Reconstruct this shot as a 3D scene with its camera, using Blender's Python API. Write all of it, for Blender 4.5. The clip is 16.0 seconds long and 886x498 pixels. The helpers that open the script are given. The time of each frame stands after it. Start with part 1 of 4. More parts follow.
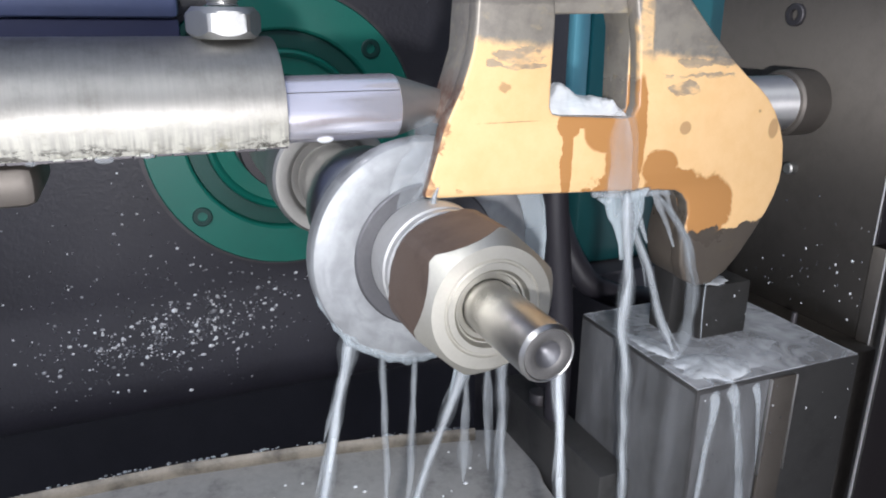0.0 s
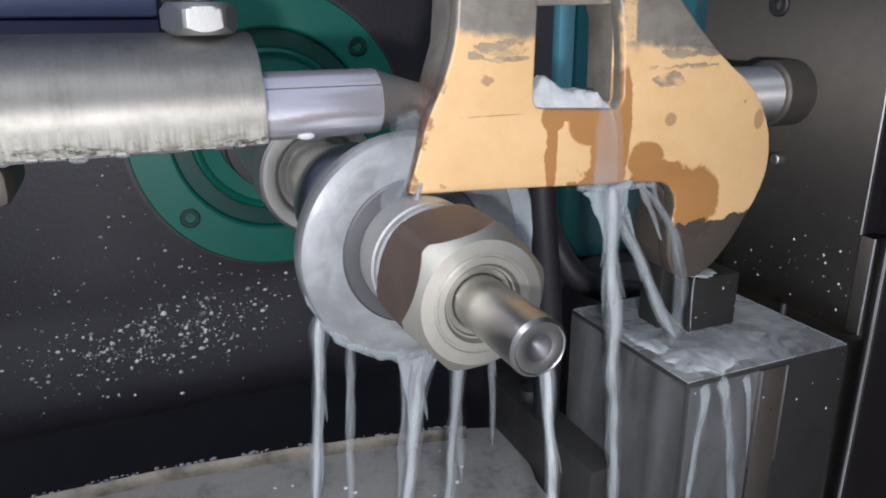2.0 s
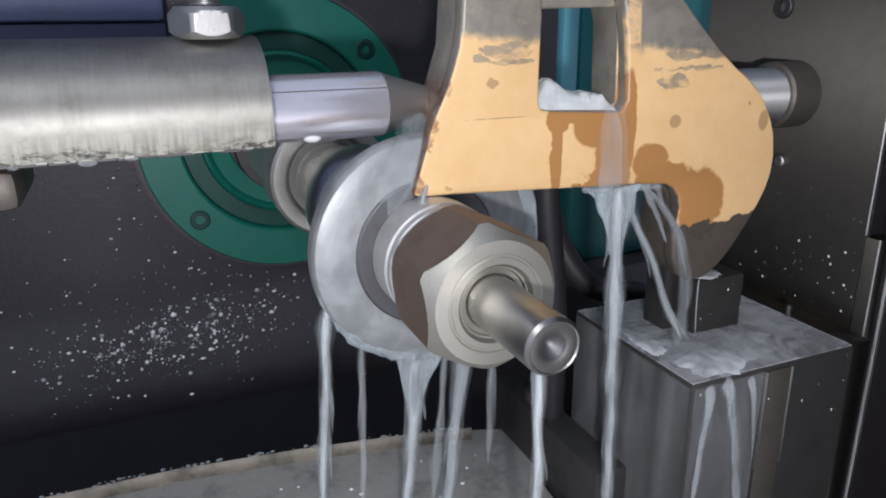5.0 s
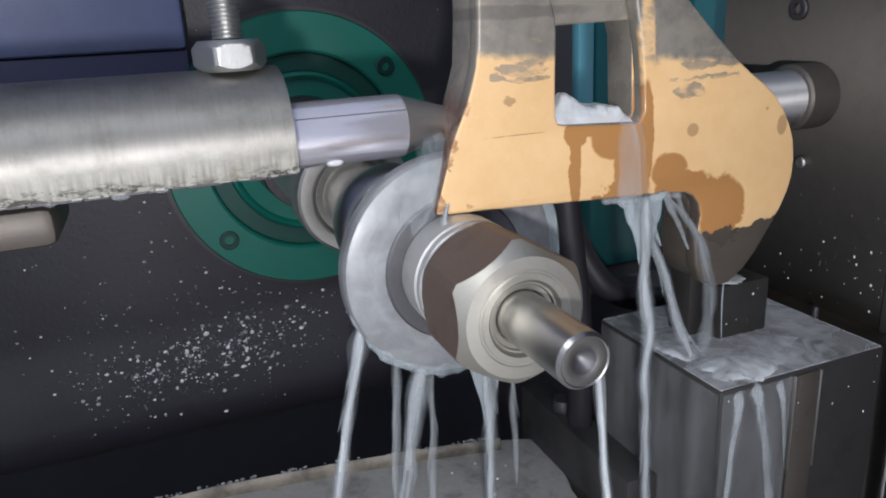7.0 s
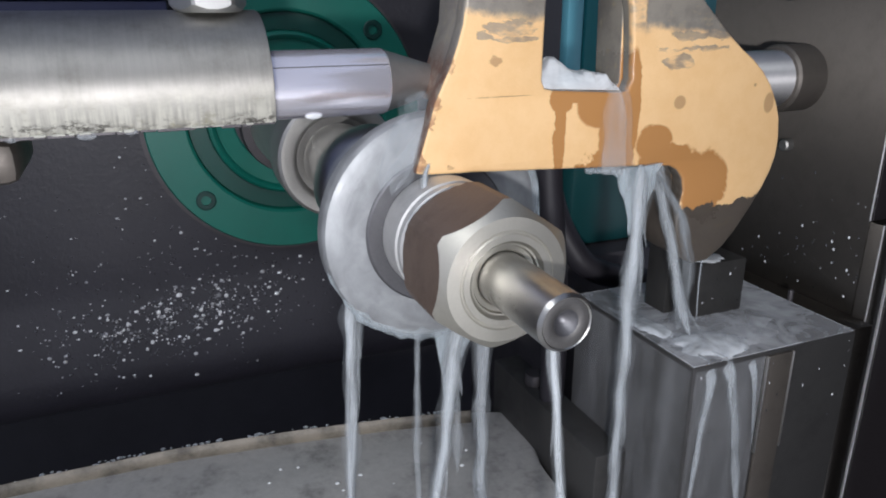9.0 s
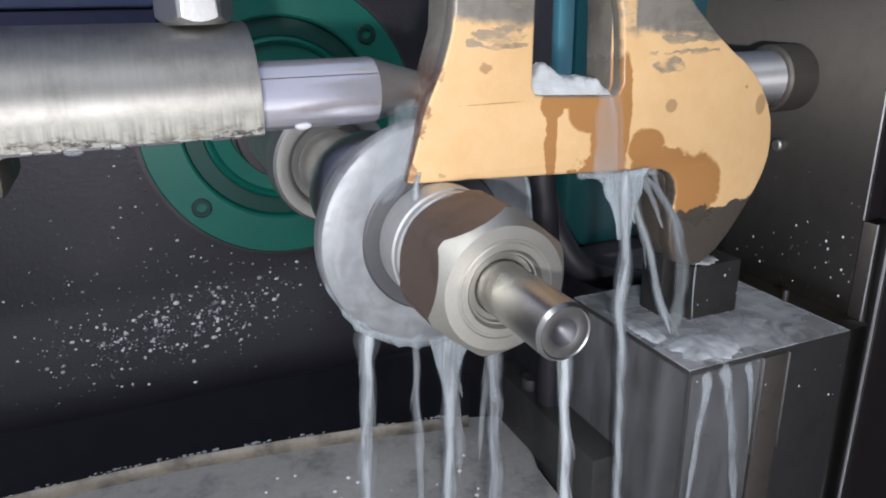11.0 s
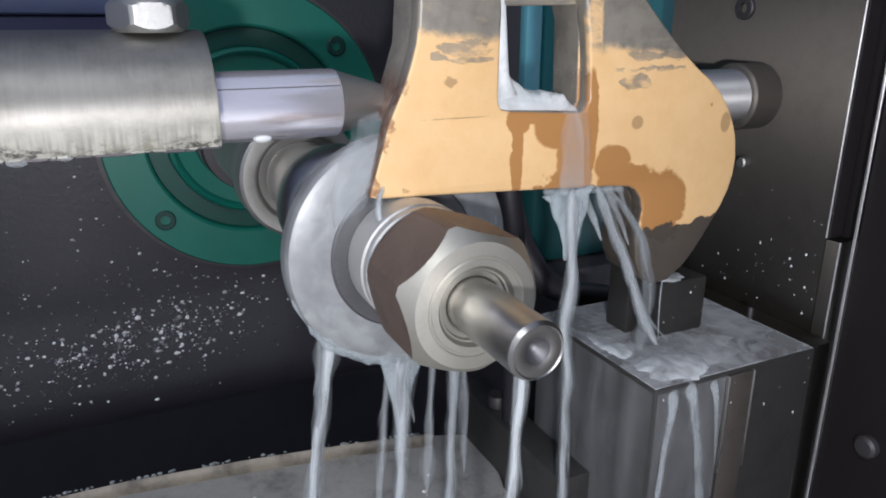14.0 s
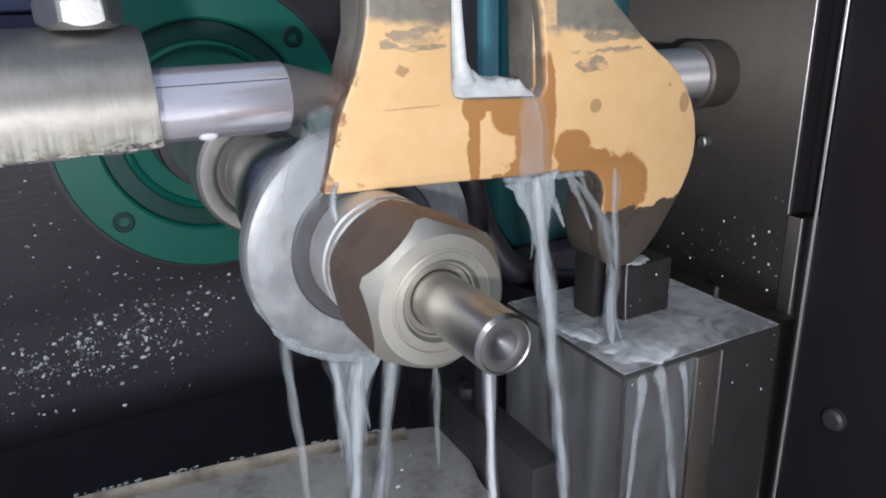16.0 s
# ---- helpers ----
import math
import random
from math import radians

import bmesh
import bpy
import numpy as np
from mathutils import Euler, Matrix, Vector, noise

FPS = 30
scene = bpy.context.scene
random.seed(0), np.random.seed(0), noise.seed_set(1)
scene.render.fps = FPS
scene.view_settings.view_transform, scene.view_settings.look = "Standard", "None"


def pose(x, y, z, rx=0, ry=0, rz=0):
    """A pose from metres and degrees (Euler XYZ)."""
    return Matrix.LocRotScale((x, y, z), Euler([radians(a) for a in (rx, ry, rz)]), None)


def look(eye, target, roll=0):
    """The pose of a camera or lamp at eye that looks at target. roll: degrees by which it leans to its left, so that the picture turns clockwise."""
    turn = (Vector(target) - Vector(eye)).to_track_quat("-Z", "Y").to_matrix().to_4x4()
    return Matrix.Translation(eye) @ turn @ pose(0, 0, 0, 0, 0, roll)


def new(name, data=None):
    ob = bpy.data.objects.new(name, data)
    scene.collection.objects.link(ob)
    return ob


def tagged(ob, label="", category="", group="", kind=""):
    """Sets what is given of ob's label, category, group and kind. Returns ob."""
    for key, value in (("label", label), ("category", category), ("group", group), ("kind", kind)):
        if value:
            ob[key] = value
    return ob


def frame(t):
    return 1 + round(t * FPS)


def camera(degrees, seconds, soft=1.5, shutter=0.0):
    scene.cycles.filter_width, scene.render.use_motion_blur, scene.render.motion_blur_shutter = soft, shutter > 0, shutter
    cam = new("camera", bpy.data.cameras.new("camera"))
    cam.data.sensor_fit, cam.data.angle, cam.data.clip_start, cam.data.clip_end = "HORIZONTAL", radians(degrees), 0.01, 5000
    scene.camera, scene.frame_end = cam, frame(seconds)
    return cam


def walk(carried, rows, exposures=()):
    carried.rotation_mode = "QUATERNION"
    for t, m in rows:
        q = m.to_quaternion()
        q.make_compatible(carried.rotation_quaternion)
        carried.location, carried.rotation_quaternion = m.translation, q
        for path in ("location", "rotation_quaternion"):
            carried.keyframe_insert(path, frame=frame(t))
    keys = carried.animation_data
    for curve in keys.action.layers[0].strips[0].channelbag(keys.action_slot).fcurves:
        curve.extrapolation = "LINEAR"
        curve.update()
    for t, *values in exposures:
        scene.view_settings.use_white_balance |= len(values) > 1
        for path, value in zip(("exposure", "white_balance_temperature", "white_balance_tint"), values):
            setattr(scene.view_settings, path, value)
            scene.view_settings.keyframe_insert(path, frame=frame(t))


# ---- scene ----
cam = camera(62.99, 16.0, soft=1.9)
PATH = [
    (0.0, pose(0.0000, 0.0000, 0.0000, 71.999, -0.476, -22.345)),
    (0.5, pose(0.0022, 0.0003, 0.0001, 71.819, 0.785, -22.781)),
    (1.0, pose(0.0027, 0.0008, -0.0016, 71.812, 0.459, -22.796)),
    (1.5, pose(0.0033, 0.0026, -0.0018, 71.734, 0.302, -23.164)),
    (2.0, pose(0.0037, 0.0017, -0.0023, 71.951, 0.272, -23.268)),
    (2.5, pose(0.0032, 0.0019, -0.0026, 71.943, 0.358, -23.204)),
    (3.0, pose(0.0027, 0.0021, -0.0014, 71.866, 0.406, -23.085)),
    (3.5, pose(0.0024, 0.0014, -0.0016, 71.938, 0.470, -23.079)),
    (6.0, pose(0.0027, 0.0001, -0.0019, 72.428, 0.485, -22.946)),
    (6.5, pose(0.0018, -0.0023, 0.0018, 73.080, 1.806, -22.403)),
    (7.0, pose(0.0014, -0.0021, 0.0036, 72.648, 2.888, -21.876)),
    (7.5, pose(0.0015, -0.0017, 0.0015, 72.841, 1.403, -21.915)),
    (8.0, pose(0.0007, -0.0022, -0.0021, 69.517, 1.065, -21.024)),
    (8.5, pose(0.0014, -0.0013, -0.0046, 71.254, 0.691, -21.518)),
    (9.0, pose(0.0028, 0.0013, -0.0055, 71.122, 0.004, -22.744)),
    (11.5, pose(0.0054, 0.0034, -0.0020, 71.016, 0.889, -23.342)),
    (12.0, pose(0.0053, 0.0039, -0.0022, 70.979, 0.869, -23.506)),
    (12.5, pose(0.0060, 0.0031, -0.0007, 71.767, 1.077, -23.412)),
    (13.0, pose(0.0069, 0.0012, 0.0014, 71.411, 1.180, -22.977)),
    (13.5, pose(0.0089, 0.0072, -0.0040, 70.295, -0.114, -24.746)),
    (14.0, pose(0.0099, 0.0080, -0.0031, 72.062, -0.241, -25.496)),
    (14.5, pose(0.0169, 0.0101, 0.0000, 71.545, 2.117, -27.614)),
    (15.0, pose(0.0176, 0.0107, -0.0017, 71.248, 1.626, -27.701)),
    (15.5, pose(0.0174, 0.0123, -0.0030, 70.979, 1.288, -28.205)),
    (16.0, pose(0.0174, 0.0123, -0.0030, 71.005, 1.352, -28.349)),
]
walk(cam, PATH, [(0.0, 0.56), (0.5, 0.08), (3.5, 0.05), (6.5, 0.0), (7.2, 0.0), (8.0, 0.10), (9.0, 0.10), (11.5, 0.15), (13.0, 0.14), (13.7, 0.10), (16.0, 0.08)])

# ---------- world and lights ----------
world = bpy.data.worlds.new("workshop")
scene.world = world
world.use_nodes = True
wn = world.node_tree
wbg = wn.nodes["Background"]
# gradient for the unseen surroundings: brighter below to lift low highlights, dimmer bluish above
wco = wn.nodes.new("ShaderNodeTexCoord")
wse = wn.nodes.new("ShaderNodeSeparateXYZ")
wra = wn.nodes.new("ShaderNodeMapRange")
wra.interpolation_type = "SMOOTHSTEP"
wmx = wn.nodes.new("ShaderNodeMix")
wmx.data_type = "RGBA"
wn.links.new(wco.outputs["Generated"], wse.inputs[0])
wn.links.new(wse.outputs[2], wra.inputs[0])
wra.inputs[1].default_value, wra.inputs[2].default_value = -0.70, 0.05
wn.links.new(wra.outputs[0], wmx.inputs[0])
wmx.inputs[6].default_value = (1.52, 1.54, 1.70, 1)
wmx.inputs[7].default_value = (0.38, 0.43, 0.58, 1)
wn.links.new(wmx.outputs[2], wbg.inputs["Color"])
wbg.inputs["Strength"].default_value = 0.66


def lamp(name, m, energy, size, colour):
    data = bpy.data.lights.new(name, "AREA")
    data.shape, data.size, data.energy, data.color = "DISK", size, energy, colour
    ob = new(name, data)
    ob.matrix_world = m
    return ob


# the white work lamp a little lower and to the left, behind the lens
lamp("work_lamp", look((-0.050, -0.15, -0.032), (0.13, 0.32, -0.09)), 1.60, 0.018, (0.975, 0.962, 1.0))
# unseen soft fill lamp added high behind the camera to brighten upper faces
lamp("overhead_fill", look((-0.55, -0.55, 0.95), (0.1, 0.3, -0.08)), 6.0, 0.5, (0.93, 0.96, 1.0))


# ---------- materials ----------
class Mat:
    def __init__(self, name, colour=(0.5, 0.5, 0.5), rough=0.5, metal=0.0):
        self.m = bpy.data.materials.new(name)
        self.m.use_nodes = True
        self.t = self.m.node_tree
        self.b = self.t.nodes["Principled BSDF"]
        self.b.inputs["Base Color"].default_value = (*colour, 1)
        self.b.inputs["Roughness"].default_value = rough
        self.b.inputs["Metallic"].default_value = metal
        self.co = self.node("ShaderNodeTexCoord").outputs["Object"]

    def node(self, kind, **ins):
        n = self.t.nodes.new(kind)
        for k, v in ins.items():
            self.set(n.inputs[k.replace("_", " ")], v)
        return n

    def set(self, sock, v):
        if isinstance(v, bpy.types.NodeSocket):
            self.t.links.new(v, sock)
        else:
            sock.default_value = v

    def math(self, op, a, b=0.0, c=0.0, clamp=False):
        n = self.t.nodes.new("ShaderNodeMath")
        n.operation, n.use_clamp = op, clamp
        for s, v in zip(n.inputs, (a, b, c)):
            self.set(s, v)
        return n.outputs[0]

    def noise(self, scale, detail=4.0, rough=0.6, stretch=None, distort=0.0):
        co = self.co
        if stretch:
            mp = self.node("ShaderNodeMapping", Vector=self.co)
            mp.inputs["Scale"].default_value = stretch
            co = mp.outputs[0]
        n = self.node("ShaderNodeTexNoise", Vector=co, Scale=scale, Detail=detail, Roughness=rough, Distortion=distort)
        return n.outputs[0]

    def ramp(self, fac, lo, hi, a=0.0, b=1.0):
        n = self.t.nodes.new("ShaderNodeMapRange")
        n.interpolation_type = "SMOOTHSTEP"
        for s, v in zip(n.inputs, (fac, lo, hi, a, b)):
            self.set(s, v)
        return n.outputs[0]

    def mix(self, fac, a, b):
        n = self.t.nodes.new("ShaderNodeMix")
        n.data_type = "RGBA"
        self.set(n.inputs[0], fac)
        for s, v in ((n.inputs[6], a), (n.inputs[7], b)):
            self.set(s, (*v, 1) if isinstance(v, tuple) else v)
        return n.outputs[2]

    def colour(self, v):
        self.set(self.b.inputs["Base Color"], v)

    def rough(self, v):
        self.set(self.b.inputs["Roughness"], v)

    def bump(self, height, strength=0.3, dist=0.001):
        n = self.node("ShaderNodeBump", Strength=strength, Distance=dist, Height=height)
        self.t.links.new(n.outputs[0], self.b.inputs["Normal"])


def steel(name, colour, rough, grain=(1, 1, 1), grain_amount=0.15, spots=0.25, bump=0.15, dark=0.55, metal=1.0, along=None, spread=0.7):
    """Machined or ground steel: directional tool marks and faint stains; along is the way in which the marks draw out highlights."""
    m = Mat(name, colour, rough, metal)
    fine = m.noise(900, 3, 0.6, grain)
    stain = m.noise(45, 5, 0.65)
    dull = tuple(c * dark for c in colour)
    f = m.math("MULTIPLY", m.ramp(stain, 0.45, 0.75), spots)
    f = m.math("ADD", f, m.math("MULTIPLY", fine, grain_amount), clamp=True)
    m.colour(m.mix(f, colour, dull))
    m.rough(m.math("ADD", m.math("MULTIPLY", stain, 0.2), m.math("ADD", rough - 0.1, m.math("MULTIPLY", fine, grain_amount * 0.4)), clamp=True))
    m.bump(fine, bump, 0.0002)
    if along:
        tan = m.node("ShaderNodeCombineXYZ", X=float(along[0]), Y=float(along[1]), Z=float(along[2]))
        m.t.links.new(tan.outputs[0], m.b.inputs["Tangent"])
        m.b.inputs["Anisotropic"].default_value = spread
    return m.m


def paint(name, colour, rough, wear=0.2, dark=0.6, bump=0.2, scale=60, coat=0.0):
    m = Mat(name, colour, rough)
    big, fine = m.noise(scale * 0.3, 5), m.noise(scale * 8, 4)
    f = m.math("ADD", m.math("MULTIPLY", m.ramp(big, 0.35, 0.7), wear), m.math("MULTIPLY", fine, wear * 0.4), clamp=True)
    m.colour(m.mix(f, colour, tuple(c * dark for c in colour)))
    m.rough(m.math("ADD", rough - 0.08, m.math("MULTIPLY", big, 0.2), clamp=True))
    m.bump(m.math("ADD", fine, big), bump, 0.0006)
    if coat:
        m.b.inputs["Coat Weight"].default_value = coat
        m.b.inputs["Coat Roughness"].default_value = 0.12
    return m.m


def turned_material():
    """Turned bar: fine rings, stains, and a lower side paled by dried coolant residue and painted highlight."""
    m = Mat("turned_steel", (0.56, 0.54, 0.49), 0.36, 1.0)
    sep = m.node("ShaderNodeSeparateXYZ", Vector=m.co)
    fine, stain, blot = m.noise(900, 3, 0.6, (0.9, 0.06, 0.06)), m.noise(45, 5, 0.65), m.noise(130, 5, 0.7, (0.6, 1, 1))
    f = m.math("ADD", m.math("MULTIPLY", m.ramp(stain, 0.40, 0.72), 0.6), m.math("MULTIPLY", m.ramp(fine, 0.3, 0.75), 0.16), clamp=True)
    col = m.mix(f, (0.52, 0.505, 0.47), (0.29, 0.28, 0.25))
    edge = m.math("ADD", sep.outputs[2], m.math("MULTIPLY", m.math("SUBTRACT", blot, 0.5), 0.014))
    pale_low = m.math("MULTIPLY", m.ramp(edge, -0.0420, -0.0300, 1.0, 0.0), m.ramp(fine, 0.36, 0.64, 0.5, 1.0))
    col = m.mix(m.math("MULTIPLY", pale_low, 0.7), col, (0.74, 0.73, 0.63))
    col = m.mix(m.math("MULTIPLY", m.ramp(blot, 0.55, 0.68), m.math("MULTIPLY", pale_low, 0.7)), col, (0.34, 0.31, 0.20))
    crust = m.math("MULTIPLY", m.ramp(edge, -0.0450, -0.0405, 1.0, 0.0), m.ramp(m.noise(420, 4, 0.7, (0.5, 1, 1)), 0.47, 0.58))
    m.colour(m.mix(m.math("MULTIPLY", crust, 0.85), col, (0.07, 0.065, 0.055)))
    m.set(m.b.inputs["Metallic"], m.math("SUBTRACT", 1.0, m.math("MULTIPLY", pale_low, 0.55)))
    m.rough(m.math("ADD", m.math("ADD", 0.53, m.math("MULTIPLY", stain, 0.16)), m.math("MULTIPLY", pale_low, 0.1)))
    m.bump(m.math("ADD", fine, m.math("MULTIPLY", blot, 0.8)), 0.35, 0.0002)
    tan = m.node("ShaderNodeTangent")
    tan.direction_type, tan.axis = "RADIAL", "X"
    m.t.links.new(tan.outputs[0], m.b.inputs["Tangent"])
    m.b.inputs["Anisotropic"].default_value = 0.75
    m.b.inputs["Anisotropic Rotation"].default_value = 0.25
    return m.m


TURNED = turned_material()
CHROME = steel("hard_chrome", (0.92, 0.90, 0.97), 0.19, (1, 0.1, 0.1), 0.05, 0.12, 0.03, 0.85, 0.77)
CONE = steel("dull_ground_steel", (0.50, 0.48, 0.46), 0.42, (6, 1, 1), 0.3, 0.3, 0.2)
BOLT = steel("zinc_plated_steel", (0.46, 0.46, 0.45), 0.40, (1, 1, 1), 0.2, 0.3, 0.3)
NUTFACE = steel("faced_nut_steel", (0.62, 0.60, 0.53), 0.46, (1, 1, 1), 0.2, 0.3, 0.2)
NUTSIDE = steel("oiled_brown_steel", (0.20, 0.145, 0.115), 0.52, (1, 3, 1), 0.35, 0.5, 0.3, metal=0.55)
SHAFT = steel("ground_shaft_steel", (0.46, 0.455, 0.44), 0.25, (1, 10, 1), 0.3, 0.35, 0.15, along=(0, 1, 0), spread=0.25)
ENDFACE = steel("dull_sawn_shaft_end", (0.20, 0.195, 0.19), 0.50, (1, 1, 1), 0.4, 0.5, 0.4)
SPACER = steel("spacer_steel", (0.56, 0.55, 0.53), 0.40, (1, 10, 1), 0.15, 0.3, 0.1, along=(0, 1, 0))
POLISHED = steel("polished_spacer_steel", (0.44, 0.435, 0.42), 0.28, (1, 10, 1), 0.15, 0.25, 0.08)
SPIGOT = steel("spigot_steel", (0.86, 0.85, 0.84), 0.46, (10, 1, 1), 0.2, 0.3, 0.1, along=(1, 0, 0), spread=0.85)
COLLARSTEEL = steel("collar_steel", (0.48, 0.47, 0.445), 0.46, (1, 1, 1), 0.2, 0.3, 0.15)
WASHER = steel("pale_wet_washer_steel", (0.62, 0.62, 0.61), 0.52, (1, 1, 1), 0.2, 0.4, 0.2, metal=0.8)
HUB = steel("dark_hub_steel", (0.19, 0.19, 0.20), 0.48, (1, 1, 1), 0.3, 0.3, 0.2)
def cutter_material():
    """Ground disc under a running film of emulsion: rings from grinding, milky swirls, brighter wet patches."""
    m = Mat("wet_ground_cutter_steel", (0.4, 0.41, 0.42), 0.4, 0.45)
    sep = m.node("ShaderNodeSeparateXYZ", Vector=m.co)
    rad = m.math("SQRT", m.math("ADD", m.math("MULTIPLY", sep.outputs[0], sep.outputs[0]), m.math("MULTIPLY", sep.outputs[2], sep.outputs[2])))
    ang = m.math("ARCTAN2", sep.outputs[2], sep.outputs[0])
    com = m.node("ShaderNodeCombineXYZ", X=m.math("MULTIPLY", rad, 900.0), Y=m.math("MULTIPLY", ang, 1.3), Z=0.0)
    rings = m.node("ShaderNodeTexNoise", Vector=com.outputs[0], Scale=1.0, Detail=3.0).outputs[0]
    com2 = m.node("ShaderNodeCombineXYZ", X=m.math("MULTIPLY", rad, 130.0), Y=m.math("MULTIPLY", ang, 3.0), Z=2.0)
    swirl = m.node("ShaderNodeTexNoise", Vector=com2.outputs[0], Scale=1.0, Detail=5.0, Distortion=0.8).outputs[0]
    patch = m.noise(55, 5, 0.6)
    f = m.math("ADD", m.math("MULTIPLY", m.ramp(swirl, 0.3, 0.75), 0.55), m.math("MULTIPLY", m.ramp(patch, 0.4, 0.7), 0.35), clamp=True)
    col = m.mix(f, (0.26, 0.27, 0.28), (0.43, 0.45, 0.46))
    m.colour(m.mix(m.math("MULTIPLY", rings, 0.10), col, (0.20, 0.205, 0.21)))
    m.rough(m.ramp(swirl, 0.3, 0.75, 0.42, 0.60))
    m.bump(m.math("ADD", m.math("MULTIPLY", rings, 0.4), m.math("MULTIPLY", patch, 3.0)), 0.22, 0.0006)
    return m.m


CUTTER = cutter_material()
PLATE = steel("side_plate_steel", (0.122, 0.112, 0.100), 0.42, (1, 8, 0.6), 0.45, 0.25, 0.2, metal=0.95, along=(0, 1, 0), spread=0.97)
BLOCK = steel("fixture_block_steel", (0.115, 0.113, 0.110), 0.40, (1, 1, 6), 0.3, 0.5, 0.25, metal=0.7)
RISER = steel("dark_riser_steel", (0.065, 0.063, 0.060), 0.42, (1, 1, 4), 0.3, 0.5, 0.25, metal=0.5)
POSTSTEEL = steel("dark_post_steel", (0.13, 0.115, 0.10), 0.42, (1, 1, 6), 0.3, 0.5, 0.25, metal=0.5)
BLACKENED = steel("blackened_steel", (0.075, 0.070, 0.075), 0.45, (1, 1, 1), 0.3, 0.4, 0.2, metal=0.5)
GREEN = paint("green_enamel", (0.003, 0.140, 0.103), 0.40, 0.3, 0.6, 0.15, 60, 0.15)
DARKGREEN = paint("screw_green_enamel", (0.004, 0.040, 0.033), 0.35, 0.4, 0.5, 0.2, 60)
# green darkened to put the flange recess's shade into the colour
RECESS_SHADE = paint("recess_shade_green_enamel", (0.003, 0.066, 0.051), 0.34, 0.4, 0.55, 0.2, 60, 0.15)
# darker copy of the teal, with the lower column's shade in its colour
SHADED_TEAL = paint("shaded_teal_enamel", (0.006, 0.060, 0.062), 0.4, 0.3, 0.6, 0.1, 50)
TEAL = paint("teal_enamel", (0.012, 0.13, 0.15), 0.4, 0.3, 0.6, 0.1, 50)
LIGHTBLUE = paint("pale_blue_enamel", (0.12, 0.36, 0.45), 0.4, 0.3, 0.6, 0.1, 50)
CASTING = paint("dark_grey_enamel_casting", (0.030, 0.029, 0.037), 0.42, 0.5, 0.5, 0.5, 40, 0.2)
SHADOW_NAVY = paint("shadow_navy_enamel", (0.030, 0.034, 0.085), 0.42, 0.4, 0.5, 0.2, 30)
BLUE = paint("navy_enamel", (0.095, 0.120, 0.235), 0.42, 0.4, 0.5, 0.2, 30)
RUBBER = paint("black_rubber", (0.024, 0.022, 0.028), 0.5, 0.3, 0.6, 0.2, 60)
BAY = paint("worn_grey_bay_paint", (0.066, 0.062, 0.069), 0.5, 0.5, 0.6, 0.3, 30)
GUARD = paint("black_guard_paint", (0.016, 0.013, 0.015), 0.5, 0.4, 0.6, 0.2, 30)
PAN = steel("wet_grey_pan", (0.44, 0.435, 0.42), 0.36, (0.25, 0.25, 0.25), 0.5, 0.8, 0.4, 0.45, 0.0)
RESIDUE = paint("dried_coolant_residue", (0.42, 0.42, 0.37), 0.5, 0.6, 0.5, 0.4, 200)
RIM = paint("beige_rim_enamel", (0.30, 0.265, 0.21), 0.45, 0.95, 0.25, 0.4, 110)


def coolant_material(name, white, cover, rough=0.18, streak=True, hair=420):
    """Milky emulsion: white body, partly see-through, with a wet gloss."""
    m = Mat(name, white, rough)
    m.b.inputs["IOR"].default_value = 1.34
    m.b.inputs["Specular IOR Level"].default_value = 0.6
    n = m.math("ADD", m.math("MULTIPLY", m.noise(80 if streak else 30, 4, 0.6 if streak else 0.5, (1, 1, 0.3)), 0.55), m.math("MULTIPLY", m.noise(hair, 3, 0.6, (1, 1, 0.06)) if streak else m.noise(60, 5, 0.55, (1, 1, 1), 1.5), 0.45))
    m.set(m.b.inputs["Alpha"], m.ramp(n, 0.32, 0.68, max(cover * 0.35, 0.01), min(cover * 1.65, 1.0)))
    m.bump(m.noise(160, 3, 0.5, (1, 1, 0.4)), 0.4 if streak else 0.12, 0.0012)
    return m.m


CORE = coolant_material("milky_coolant", (0.66, 0.705, 0.73), 0.56, 0.35, True, 260)
BODY = coolant_material("coolant_stream_body", (0.63, 0.675, 0.705), 0.26, 0.35, True, 300)
SHEATH = coolant_material("coolant_stream_edge", (0.60, 0.65, 0.68), 0.10, 0.4, True, 300)
VEIL = coolant_material("coolant_veil", (0.58, 0.63, 0.66), 0.05, 0.4, True, 200)
FUNNEL = coolant_material("coolant_funnel_sheet", (0.60, 0.68, 0.72), 0.27, 0.25, True, 160)
FRONTSHEET = coolant_material("coolant_front_sheet", (0.72, 0.72, 0.71), 0.10, 0.3, True, 90)
FILM = coolant_material("coolant_film", (0.66, 0.68, 0.71), 0.44, 0.15, False)
SHEET = coolant_material("coolant_sheet", (0.62, 0.64, 0.67), 0.075, 0.3, True, 110)
SPLASH = coolant_material("splashing_coolant", (0.74, 0.78, 0.81), 0.62, 0.25, False)
FOAM = coolant_material("coolant_foam", (0.87, 0.90, 0.91), 1.6, 0.4, False)
DROP = Mat("coolant_droplets", (0.16, 0.165, 0.18), 0.06)
# some droplets get a near-white base colour in place of glints
DROP.colour(DROP.mix(DROP.ramp(DROP.node("ShaderNodeNewGeometry").outputs["Random Per Island"], 0.52, 0.95), (0.09, 0.09, 0.10), (0.95, 0.96, 0.98)))
DROP.b.inputs["Specular IOR Level"].default_value = 0.9
DROP.b.inputs["Alpha"].default_value = 0.8
DROP = DROP.m


